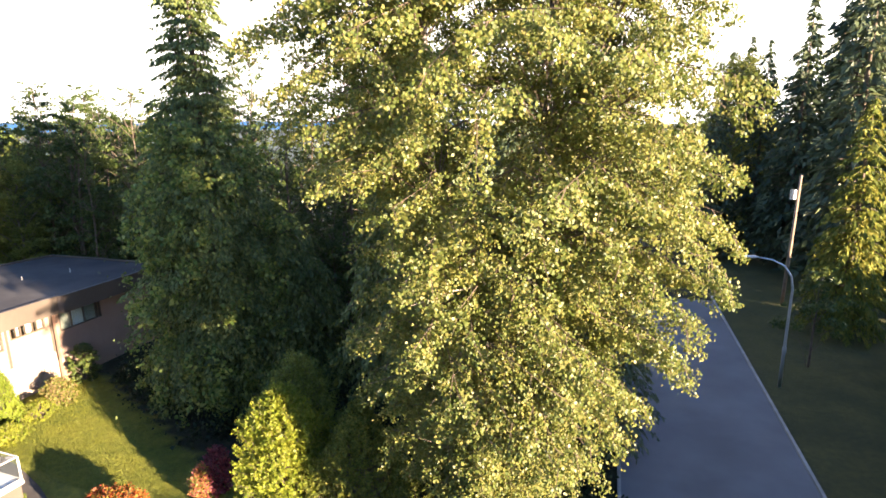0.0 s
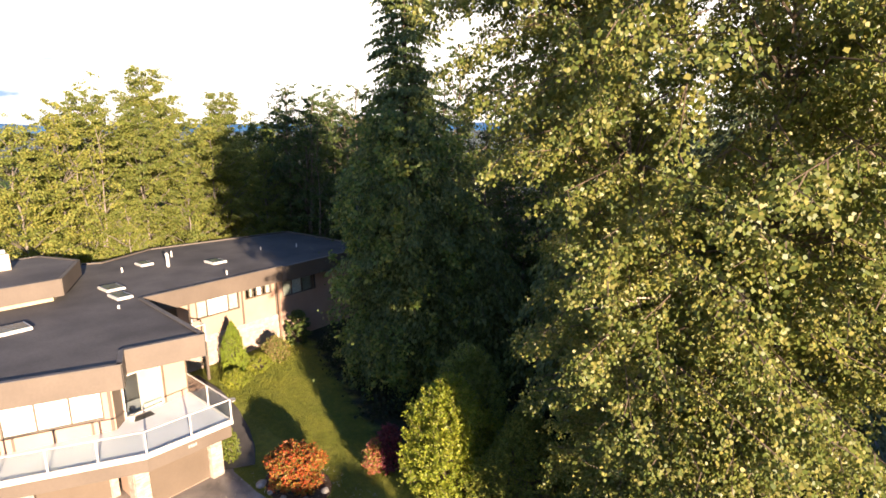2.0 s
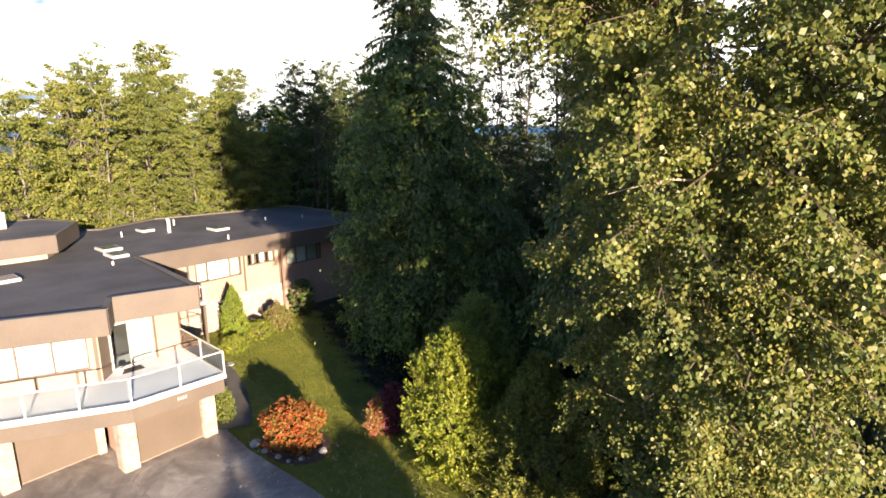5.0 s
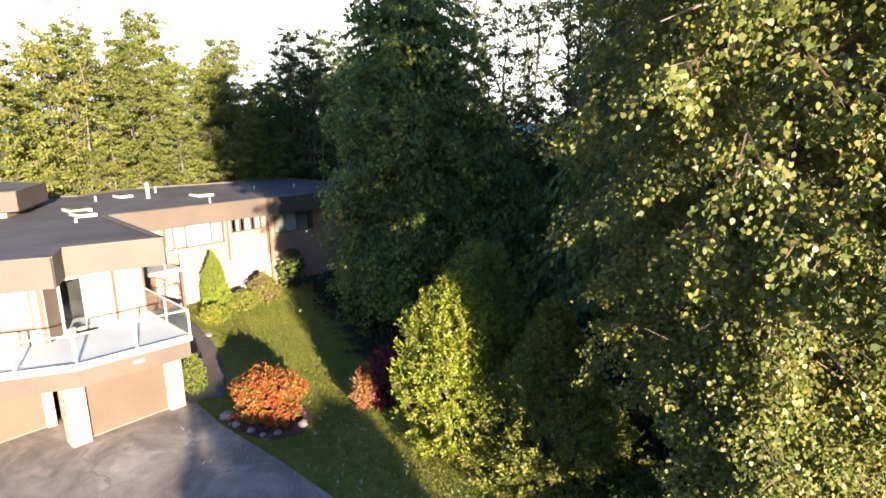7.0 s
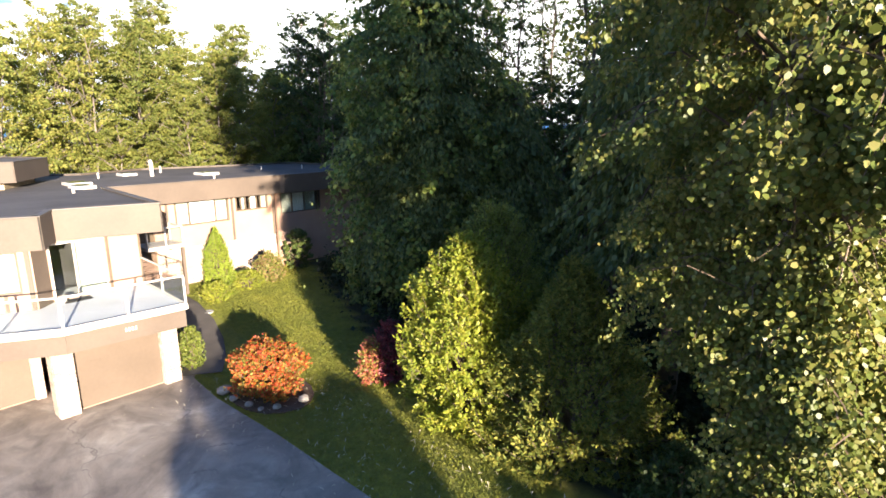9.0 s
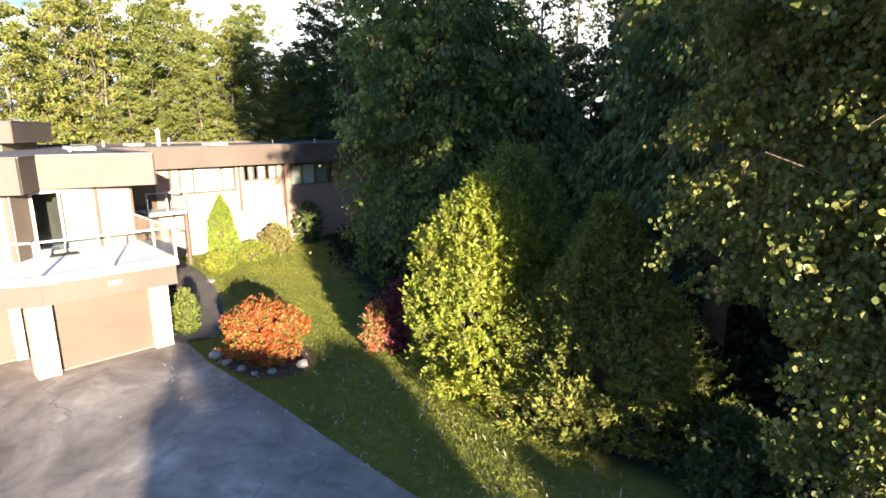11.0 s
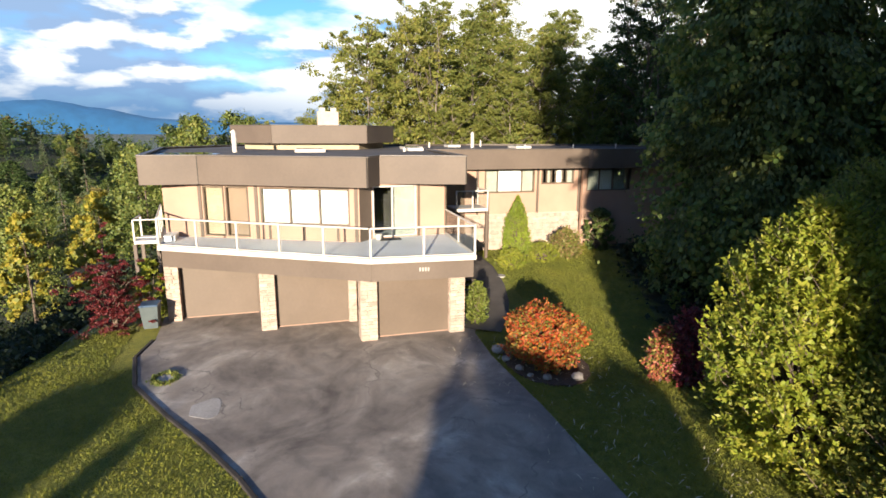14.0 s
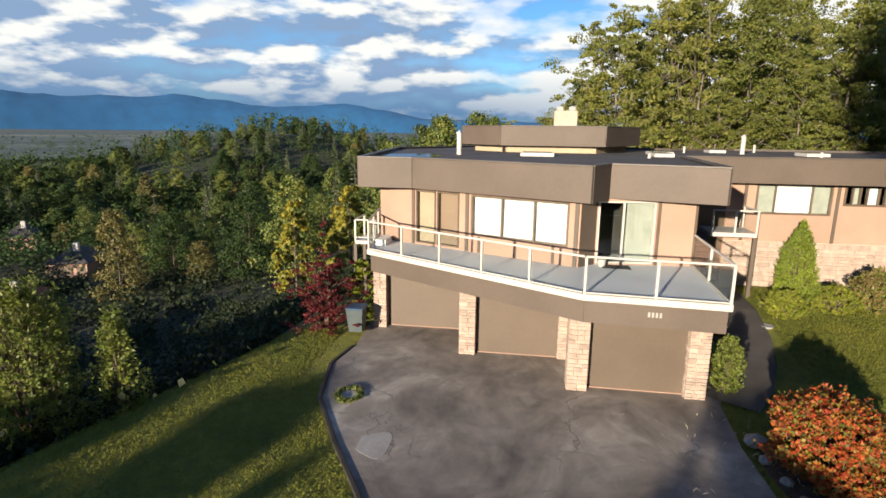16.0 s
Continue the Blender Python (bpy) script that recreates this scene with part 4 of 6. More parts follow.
window(*W4, 4.85, 7.05, 4.62, 5.55, [(0.35, None), (0.3, M_CURTAIN), (0.28, None), (0.45, M_BLIND), (0.25, None), (0.5, M_CURTAIN)], frame_w=0.09, label="window with half-drawn slatted blinds")
window(*W5, 0.25, 3.35, 4.18, 5.52, [(0.8, M_CURTAIN), (0.9, M_BLIND), (0.9, M_CURTAIN), (0.3, None)], label="dark window in tree shade")
m4, _ = wmat(*W4)
for s, z0 in ((0.75, 2.9), (4.62, 2.9), (7.4, 2.2)):
    part("trim_board", Geo().box((s - 0.07, 0, z0), (s + 0.07, 0.05, 5.7), m4, 0.006), M_FASCIA, house)
facing = part("stone_facing", Geo().box((0.02, 0.0, -0.1), (7.45, 0.05, 2.9), m4), M_MORTAR, house, "pale stone facing along the wing")
rs = random.Random(7)
z = 0.35
while z < 2.86:
    hh = min(rs.choice((0.14, 0.19, 0.24)), 2.9 - z)
    s = 0.03
    while s < 7.4:
        e = min(7.44, s + rs.uniform(0.3, 0.62))
        part("stone", Geo().box((s + 0.007, 0.03, z + 0.007), (e - 0.007, 0.075 + rs.uniform(0, 0.025), z + hh - 0.007), m4, 0.014), M_STONE, facing)
        s = e
    z += hh
part("wing_end_wall", wall_geo((-34.1, 33.0), (-46, 33.0), -0.2, 6.3), M_STUCCO, house)
part("back_wall", wall_geo((-46, 33.0), (-46, 2.0), -3, 6.3), M_STUCCO, house)
part("end_wall", wall_geo((-46, 2.0), (-40, 1.6), -4, 6.3), M_STUCCO, house)

# small entrance balcony with stair
part("balcony", Geo().box((-33.9, 16.2, 3.42), (-32.2, 18.1, 3.6), None, 0.01), M_WHITE, house, "small balcony with white railing over the entrance")
br = part("balcony_railing", Geo().box((-32.28, 16.25, 4.52), (-32.22, 18.1, 4.58)).box((-33.9, 18.04, 4.52), (-32.28, 18.1, 4.58)), M_WHITE, house)
for p in ((-32.25, 16.28), (-32.25, 18.07), (-33.85, 18.07), (-32.25, 17.2)):
    part("post", Geo().box((p[0] - 0.035, p[1] - 0.035, 3.6), (p[0] + 0.035, p[1] + 0.035, 4.55)), M_WHITE, br)
part("glass_panel", Geo().box((-32.255, 16.35, 3.68), (-32.245, 18.0, 4.5)), M_RAILGLASS, br).visible_shadow = False
part("stair_post", Geo().box((-32.45, 18.0, 0.0), (-32.3, 18.15, 3.42)), M_FASCIA, house)
stair = part("stair", Geo().box((-33.8, 15.1, 3.2), (-32.2, 16.2, 3.42)), M_FASCIA, house, "brown stair up to the entrance balcony")
for k in range(17):
    part("tread", Geo().box((-32.2 + 0.24 * k, 15.1, 3.22 - 0.185 * k - 0.05), (-31.93 + 0.24 * k, 16.1, 3.22 - 0.185 * k), None, 0.006), M_FASCIA, stair)

# roof
L0, SEAM, RC, RC2, RR, RJ = (-27.75, 2.05), (-27.7, 4.13), (-24.6, 10.33), (-26.16, 11.04), (-25.14, 14.39), (-33.75, 15.15)
ROOF = [L0, SEAM, RC, RC2, RR, RJ, (-33.6, 25.0), (-33.3, 25.1), (-33.3, 33.8), (-45.0, 33.8), (-46.8, 25.4), (-47.6, 21.9), (-45.6, 17.4), (-47.5, 14.5), (-47.5, 5), (-40, 0.6)]
part("roof", Geo().prism(ROOF, 5.75, 6.64), M_ROOF, house, "dark grey felt flat roof")
for a, b in zip(ROOF, ROOF[1:] + ROOF[:1]):
    m, L = wmat(a, b)
    part("roof_fascia", Geo().box((-0.012, -0.06, 5.6), (L + 0.012, 0.06, 6.7), m, 0.006), M_FASCIA, house, "deep brown boarded roof fascia")
    part("roof_edge", Geo().box((-0.03, -0.16, 6.7), (L + 0.03, 0.08, 6.76), m, 0.01), M_EDGE, house)
UP = [(-39.9, 4.53), (-37.5, 6.87), (-37.1, 12.2), (-41.6, 14.66), (-45.2, 13.4), (-45.6, 6.0)]
cx, cy = -41.2, 9.6
part("clerestory", Geo().prism([(cx + (x - cx) * 0.86, cy + (y - cy) * 0.86) for x, y in UP], 6.6, 7.1), surface("cream_trim", (0.34, 0.27, 0.18), (0.42, 0.34, 0.23), 0.7), house, "low cream clerestory band")
part("upper_roof", Geo().prism(UP, 7.06, 7.98), M_ROOF, house, "raised dark flat roof")
for a, b in zip(UP, UP[1:] + UP[:1]):
    m, L = wmat(a, b)
    part("roof_fascia", Geo().box((-0.01, -0.05, 7.0), (L + 0.01, 0.06, 8.0), m, 0.006), M_FASCIA, house)
    part("roof_edge", Geo().box((-0.02, -0.14, 8.0), (L + 0.02, 0.08, 8.05), m, 0.01), M_EDGE, house)
ch = part("chimney", Geo().box((-43.3, 9.78, 7.9), (-42.3, 11.15, 9.0), None, 0.03), M_MORTAR, house, "pale chimney")
for y in (10.1, 10.85):
    part("chimney_pot", Geo().box((-42.95, y - 0.2, 9.0), (-42.6, y + 0.2, 9.25), None, 0.03), M_KERB, ch)
for x, y, w, d in ((-37.6, 15.0, 1.5, 1.1), (-35.3, 14.6, 1.5, 0.9), (-33.6, 8.75, 1.3, 1.5), (-38.95, 22.85, 1.4, 1.1), (-42.6, 19.2, 1.2, 0.9)):
    s = part("skylight", Geo().box((x - w / 2, y - d / 2, 6.6), (x + w / 2, y + d / 2, 6.80), None, 0.02), M_WHITE, house, "white-framed roof skylight")
    part("dome", Geo().box((x - w / 2 + 0.09, y - d / 2 + 0.09, 6.78), (x + w / 2 - 0.09, y + d / 2 - 0.09, 6.82), None, 0.01), M_SKYL, s)
for x, y, r, hh in ((-40.5, 20.0, 0.12, 0.95), (-34.9, 21.4, 0.06, 0.35), (-43.5, 21.7, 0.07, 0.5), (-41.5, 17.2, 0.06, 0.4), (-33.6, 5.12, 0.12, 1.0), (-33.0, 13.6, 0.07, 0.25), (-40.0, 27.5, 0.05, 0.3), (-38.5, 30.0, 0.05, 0.35)):
    part("vent_pipe", Geo().tube([(x, y, 6.55), (x, y, 6.6 + hh), (x, y - 0.03, 6.64 + hh), (x, y - 0.08, 6.7 + hh)] if r > 0.1 else [(x, y, 6.55), (x, y, 6.6 + hh)], r, 10), M_WHITE, house)
# number plate on the deck band: plain bars
mP, LP = wmat(P1, P2)
for k in range(4):
    part("number_bar", Geo().box((1.74 + 0.1 * k, -0.12, 2.84), (1.80 + 0.1 * k, -0.105, 2.98), mP), M_KERB, house)
for x, y in (SEAM, RC, RR):
    part("fascia_joint", Geo().box((x + 0.045, y - 0.018, 5.6), (x + 0.075, y + 0.018, 6.7)), M_DARK, house)
wl = part("wall_lamp", Geo().box((-24.3, 13.86, 1.7), (-24.1, 13.95, 1.95), None, 0.01), M_FRAME, house, "small white globe lamp on the garage side")
part("globe", Geo().tube([(-24.2, 14.02, 1.72), (-24.2, 14.02, 1.78), (-24.2, 14.02, 1.88), (-24.2, 14.02, 1.94)], [0.04, 0.09, 0.09, 0.04], 10), M_BLIND, wl, smooth=True)

# drain and repair patch in the driveway
ring = Geo().prism([(-21.9 + 0.27 * math.cos(a), 3.45 + 0.25 * math.sin(a)) for a in np.linspace(0, 2 * math.pi, 21)[:-1]], 0.0, 0.05)
wr = np.random.default_rng(12)
wa, wd = wr.uniform(0, 6.283, 420), wr.normal(0.42, 0.07, 420)
weeds = np.stack([-21.9 + wd * np.cos(wa), 3.45 + 0.85 * wd * np.sin(wa), 0.05 + wr.uniform(0, 0.05, 420)], axis=1)
tagged(new("weeds", leaves("weeds", weeds, 0.11, M_L_OLIVE, wr, np.array([0, 0, 0.6]), wide=0.25, up=0.5)), "ring of low weeds round the drain in the driveway", "weeds", "", "stuff")
drain = solid("driveway_drain", ring, M_KERB, "round mossy drain cover sunk in the driveway", "drain", "structure")
patch = Geo().prism([(-19.5 + (0.55 + 0.12 * math.sin(3 * a)) * math.cos(a), 4.9 + (0.5 + 0.1 * math.cos(2 * a)) * math.sin(a)) for a in np.linspace(0, 2 * math.pi, 25)[:-1]], 0.0, 0.036)
solid("driveway_patch", patch, M_KERB, "pale repair patch in the asphalt", "patch", "structure")
# side landing with its stair rail at the end of the deck
part("landing", Geo().box((-31.8, 0.95, 2.8), (-30.4, 1.98, 2.95), None, 0.01), M_WHITE, house, "small side landing on timber posts")
lr = part("landing_railing", Geo().box((-31.8, 0.95, 3.85), (-30.4, 1.0, 3.9)).box((-30.45, 0.95, 3.85), (-30.4, 1.98, 3.9)), M_WHITE, house)
part("bottom_rail", Geo().box((-30.45, 0.95, 3.08), (-30.4, 1.98, 3.12)), M_WHITE, lr)
for x, y in ((-30.42, 0.98), (-31.78, 0.98), (-30.42, 1.9)):
    part("post", Geo().box((x - 0.035, y - 0.035, 2.9), (x + 0.035, y + 0.035, 3.87)), M_WHITE, lr)
    part("landing_post", Geo().box((x - 0.07, y - 0.07, height(x, y) - 0.5), (x + 0.07, y + 0.07, 2.8)), M_FASCIA, house)
water = Geo().prism([(-28.3, 2.5), (-28.2, 3.7), (-29.5, 4.3), (-32.0, 4.6), (-34.0, 3.6), (-33.0, 2.0), (-30.5, 1.9)], 6.62, 6.646)
wm, wnt, wb = mat_base("rain_water", 0.04)
wb.inputs["Base Color"].default_value = (0.02, 0.022, 0.025, 1)
part("roof_puddle", water, wm, house, "shallow rain water on the flat roof")

# small things on the deck
mat_ob = thing("doormat", (-25.75, 11.3, 3.37), "dark doormat before the sliding door", "doormat")
part("pile", Geo().box((-26.05, 10.95, 3.372), (-25.55, 11.85, 3.39), None, 0.006), M_DARK, mat_ob)
planter = thing("planter", (-25.8, 11.0, 3.37), "small white planter beside the sliding door", "planter")
part("tub", Geo().tube([(-25.85, 10.95, 3.372), (-25.85, 10.95, 3.5), (-25.85, 10.95, 3.62), (-25.85, 10.95, 3.6)], [0.1, 0.13, 0.15, 0.12], 12), M_WHITE, planter)
box = thing("storage_box", (-28.0, 2.95, 3.37), "low pale storage box in the corner of the deck", "box")
part("body", Geo().box((-28.5, 2.7, 3.372), (-27.6, 3.1, 3.56), None, 0.015), M_DECK, box)
part("lid", Geo().box((-28.52, 2.68, 3.56), (-27.58, 3.12, 3.6), None, 0.012), M_BLIND, box)


# ---- things round the house ----
wheelie = thing("wheelie_bin", (-26.95, 2.1, 0.03), "grey plastic wheelie bin beside the garage pillar", "bin")
g = Geo()
g.add([(-27.2, 1.85, 0.13), (-26.7, 1.85, 0.13), (-26.7, 2.35, 0.13), (-27.2, 2.35, 0.13), (-27.28, 1.78, 1.02), (-26.6, 1.78, 1.02), (-26.6, 2.42, 1.02), (-27.28, 2.42, 1.02)], [(3, 2, 1, 0), (4, 5, 6, 7), (0, 1, 5, 4), (1, 2, 6, 5), (2, 3, 7, 6), (3, 0, 4, 7)])
part("body", g, M_BIN, wheelie)
part("lid", Geo().box((-27.32, 1.75, 1.02), (-26.56, 2.45, 1.10), None, 0.03), M_LID, wheelie, "dark lid")
for y in (1.84, 2.36):
    part("wheel", Geo().tube([(-27.2, y - 0.03, 0.13), (-27.2, y + 0.03, 0.13)], 0.1, 12), M_FRAME, wheelie)
part("handle", Geo().tube([(-27.36, 1.85, 1.0), (-27.36, 2.35, 1.0)], 0.02, 6), M_BIN, wheelie)

pot = thing("flower_pot", (-29.0, 17.6, 0.2), "pale clay flower pot beside the path", "flower pot")
part("bowl", Geo().tube([(-29.0, 17.6, 0.2), (-29.0, 17.6, 0.45), (-29.0, 17.6, 0.62), (-29.0, 17.6, 0.6)], [0.17, 0.22, 0.25, 0.2], 12), M_KERB, pot)

lamp = thing("street_lamp", (11.5, 38.6, 0), "tall grey street lamp with a curved arm over the road", "street lamp")
part("pole", Geo().tube([(11.5, 38.6, 0), (11.5, 38.6, 3), (11.5, 38.6, 6.8), (11.35, 38.6, 7.6), (10.9, 38.6, 8.25), (10.2, 38.6, 8.6), (9.2, 38.6, 8.75)], [0.11, 0.095, 0.075, 0.065, 0.06, 0.055, 0.05], 8), M_STEEL, lamp, smooth=True)
part("head", Geo().box((8.5, 38.45, 8.66), (9.25, 38.75, 8.82), None, 0.05), M_STEEL, lamp)
part("base_box", Geo().box((11.4, 38.5, 2.4), (11.62, 38.72, 2.8), None, 0.02), M_STEEL, lamp)

upole = thing("utility_pole", (16.4, 57.5, 0), "weathered wooden utility pole with a transformer", "utility pole")
part("pole", Geo().tube([(16.4, 57.5, -0.2), (16.5, 57.5, 6), (16.6, 57.5, 12.4)], [0.17, 0.15, 0.12], 9), M_POLE, upole, smooth=True)
part("transformer", Geo().tube([(16.1, 57.3, 10.2), (16.1, 57.3, 11.1)], 0.26, 10), M_STEEL, upole)

rs = random.Random(5)
for x, y, s in ((-21.1, 14.35, 0.26), (-20.3, 14.3, 0.15), (-19.5, 14.45, 0.14), (-18.6, 15.0, 0.14), (-18.35, 15.9, 0.2), (-18.9, 14.55, 0.1)):
    bm = bmesh.new()
    bmesh.ops.create_icosphere(bm, subdivisions=2, radius=s)
    for v in bm.verts:
        v.co *= 1 + 0.35 * noise.noise(v.co * 3 / s * 0.4 + Vector((x, y, 0)))
        v.co.z *= 0.65
    me = bpy.data.meshes.new("rock")
    bm.to_mesh(me)
    bm.free()
    me.materials.append(M_ROCK)
    tagged(new("rock", me), "rough grey garden rock edging the shrub bed", "rock", "rocks round the shrub bed").matrix_basis = pose(x, y, 0.08 + s * 0.3, 0, 0, rs.uniform(0, 360))
bed = [(-19.9 + 1.9 * math.cos(a), 15.55 + 1.35 * math.sin(a)) for a in np.linspace(0, 2 * math.pi, 17)[:-1]]
solid("shrub_bed", Geo().prism(bed, -0.1, 0.06), M_SOIL, "dark bark mulch bed under the orange shrub", "garden bed")

# shrubs
shoot_shrub("orange_shrub", 11, (-19.95, 15.5, 0.05), 1.3, 1.2, 1.85, M_L_RED, "rounded shrub with orange and red leaves in a mulch bed", 1100, 20, 0.1, 0.36, 0.34, ((0, 0.12, 0.4, 0.7, 0.9, 1.0), (0.6, 0.9, 1.05, 0.92, 0.62, 0.35)), 0.7, 0.3)
shoot_shrub("laurel_shrub", 12, (-13.2, 18.8, 0), 2.0, 1.75, 6.2, M_L_LAUREL, "tall bright yellow-green laurel shrub at the lawn edge", 2900, 18, 0.14, 0.62, 0.24, ((0, 0.08, 0.3, 0.55, 0.75, 0.88, 1.0), (0.85, 1.1, 1.1, 1.02, 0.82, 0.5, 0.15)))
shoot_shrub("upright_shrub", 13, (-13.3, 20.4, 0), 2.4, 2.0, 7.0, M_L_UPRIGHT, "tall green shrub behind the laurel", 1500, 20, 0.125, 0.8, 0.2, ((0, 0.3, 0.7, 0.85, 1.0), (0.7, 1.0, 0.85, 0.55, 0.15)), 0.8, 0.6)
shoot_shrub("cedar_shrub", 14, (-9.6, 19.0, 0), 2.3, 2.0, 5.9, M_L_HEDGE, "dense dark green cedar shrub with sunlit tips", 2600, 22, 0.13, 0.55, 0.2, ((0, 0.1, 0.3, 0.55, 0.75, 1.0), (0.85, 1.05, 1.08, 0.85, 0.5, 0.08)), 0.9, 0.35)
shoot_shrub("dark_shrub", 25, (-6.2, 18.4, 0), 1.25, 1.1, 1.9, M_L_DARK, "rounded dark green shrub in the shade of the birch", 420, 18, 0.11, 0.4)
shoot_shrub("red_shrub", 15, (-17.2, 19.1, 0), 0.6, 0.55, 2.4, M_L_PURPLE, "small dark red shrub beside the laurel", 220, 18, 0.12, 0.5)
shoot_shrub("red_tipped_shrub", 16, (-17.7, 18.45, 0), 0.36, 0.36, 1.7, M_L_PINK, "low shrub with pink and yellow leaves", 200, 18, 0.11, 0.45)
shoot_shrub("cypress", 17, (-32.3, 19.9, 0.6), 0.78, 0.78, 3.6, M_L_CYP, "narrow bright green cypress against the stone wall", 1500, 20, 0.07, 0.26, 0.3, ((0, 0.15, 0.45, 0.65, 0.82, 0.92, 1.0), (0.8, 0.98, 1.0, 0.74, 0.4, 0.16, 0.03)), 1.6, 0.3, category="conifer")
shoot_shrub("round_shrub", 18, (-30.6, 18.9, 0.55), 0.88, 0.75, 0.95, M_L_LAUREL, "low rounded yellow-green shrub beside the path", 320, 18, 0.09, 0.3)
shoot_shrub("round_shrub", 19, (-31.3, 21.1, 0.6), 0.8, 0.75, 1.1, M_L_LAUREL, "clipped round green shrub against the stone wall", 420, 20, 0.06, 0.22, 0.3, ((0, 0.2, 0.55, 0.8, 1.0), (0.8, 1.0, 1.0, 0.75, 0.3)), 0.6, 0.25)
shoot_shrub("rhododendron", 20, (-31.8, 22.75, 0.6), 0.88, 0.85, 1.65, M_L_PINKISH, "loose olive and pink-tinged shrub by the wing wall", 260, 18, 0.13, 0.4, 0.28)
shrub("hedge_shrub", 21, (-33.0, 25.6, 0.7), 0.9, 0.9, 2.6, M_L_DARK, "dark upright shrub in the tree shade", 50, 80, 0.14)
shoot_shrub("pillar_shrub", 22, (-24.1, 14.6, 0.02), 0.42, 0.42, 1.75, M_L_UPRIGHT, "small green shrub beside the garage pillar", 200, 20, 0.08, 0.3)
tiered_tree("japanese_maple", 23, 2.8, 0.5, 1.05, M_L_MAPLE, M_BARK, "small crimson maple at the driveway corner", 64, 4, 80, 0.062, 0.05, 0.3, 0.26, rise=0.7, gap=0.15, stems=3, at=(-27.3, 0.75, -0.1))
shrub("side_shrub", 24, (-28.6, 1.8, 0), 0.65, 0.6, 2.6, M_L_LAUREL, "green shrub behind the bin", 40, 70, 0.15)

# great birch by the street, leaning out over the lawn
def birch(seed, label, at, h=28):
    """White stems, arching limbs, and side twigs that carry the leaves in separate sprays with gaps between."""
    rng = np.random.default_rng(seed)
    ob = thing("birch_tree", (0, 0, 0), label, "tree")
    base = Vector(at)
    zs = [0, 6, 11.4, 16, 22, h]
    stems = []
    for xs, ys in (((-3.9, -3.4, -2.6, -2.1, -1.6, -1.5), (17.2, 17.3, 17.4, 16.9, 16.4, 16.2)),
                   ((-4.2, -4.05, -4.45, -5.0, -5.3, -5.4), (16.5, 15.9, 15.6, 15.4, 15.2, 15.1)),
                   ((-3.5, -2.6, -1.4, -0.6, 0.0, 0.2), (17.5, 18.3, 18.8, 19.0, 19.0, 18.9))):
        path = [Vector((float(np.interp(z, zs, xs)) + 0.09 * math.sin(1.3 * z + xs[2]), float(np.interp(z, zs, ys)) + 0.09 * math.cos(1.1 * z), z - 0.4 * (z == 0))) - base for z in np.linspace(0, h - 1, 20)]
        stems.append(path)
    g, lm = Geo(), Geo()
    for k, path in enumerate(stems):
        g.tube(path, [(0.2 if k < 2 else 0.16) * (1 - 0.85 * u) + 0.02 for u in np.linspace(0, 1, len(path))], 9)
    cz = [0, 3.2, 6, 7.5, 9, 12, 15, 18, 21, 24, h]
    mid_x = [-3.0, -3.0, -3.2, -3.3, -2.9, -2.3, -1.9, -3.3, -4.0, -3.8, -3.4]
    mid_y = [17.7, 17.7, 17.6, 16.6, 16.0, 16.4, 16.4, 16.4, 16.4, 16.4, 16.4]
    rad = [0.8, 1.9, 2.7, 3.4, 4.2, 4.9, 5.0, 6.3, 6.5, 5.2, 1.6]

    def heart(z):
        return Vector((float(np.interp(z, cz, mid_x)), float(np.interp(z, cz, mid_y)), 0)) - base
    A, B, W = [], [], []
    n = 760
    for i in range(n + 260):
        z = 5.0 + (h - 5.4) * ((i + rng.uniform()) / n) ** 0.95
        a = 2.39996 * i + rng.normal() * 0.3
        env = float(np.interp(z, cz, rad)) * rng.uniform(0.72, 1.12)
        if rng.uniform() < 0.3:
            env *= rng.uniform(0.45, 0.8)
        tip = heart(z) + Vector((env * math.cos(a), 0.92 * env * math.sin(a), z))
        if i >= n + 200:  # sprays close in front of the stems
            z, x = rng.uniform(3.4, 9.2), rng.uniform(-5.4, -3.0)
            tip = Vector((x, (rng.uniform(12.6, 13.1) - 0.373 * x) / 0.928, z)) - Vector((base.x, base.y, 0))
            a, env = math.atan2(tip.y, tip.x), 1.5
        elif i >= n + 50:  # low boughs round the stems
            z = 3.0 + 6.4 * rng.uniform() ** 0.7
            x = rng.uniform(-7.2 if z > 5.4 else -4.6, -1.6)
            tip = Vector((x, (12.6 + 0.3 * (x + 6.0) + rng.uniform(0, 0.9) - 0.373 * x) / 0.928, z)) - Vector((base.x, base.y, 0))
            a, env = math.atan2(tip.y, tip.x), 2.0
        elif i >= n:  # boughs towards the street corner
            z = rng.uniform(8.0, 10.4)
            x = rng.uniform(-4.6, -1.2)
            tip = Vector((x, (rng.uniform(10.7, 12.6) - 0.373 * x) / 0.928, z)) - Vector((base.x, base.y, 0))
            a, env = math.atan2(tip.y, tip.x), 4.0
        path = min(stems, key=lambda p: (p[int(min(19, z / h * 20))] - tip).length + rng.uniform(0, 2))
        zb = max(1.5, z - rng.uniform(0.05, 0.45) * env)
        f = min(18.0, zb / (h - 1) * 19)
        st = path[int(f)].lerp(path[int(f) + 1], f - int(f))
        L = (tip - st).length
        side = Vector((-math.sin(a), math.cos(a), 0))
        crook = st.lerp(tip, 0.55) + Vector((0, 0, 0.16 * L)) + side * rng.normal() * 0.12 * L
        end = tip + Vector((0, 0, -rng.uniform(0.1, 0.9)))
        across = 0.373 * (end.x + base.x) + 0.928 * (end.y + base.y)
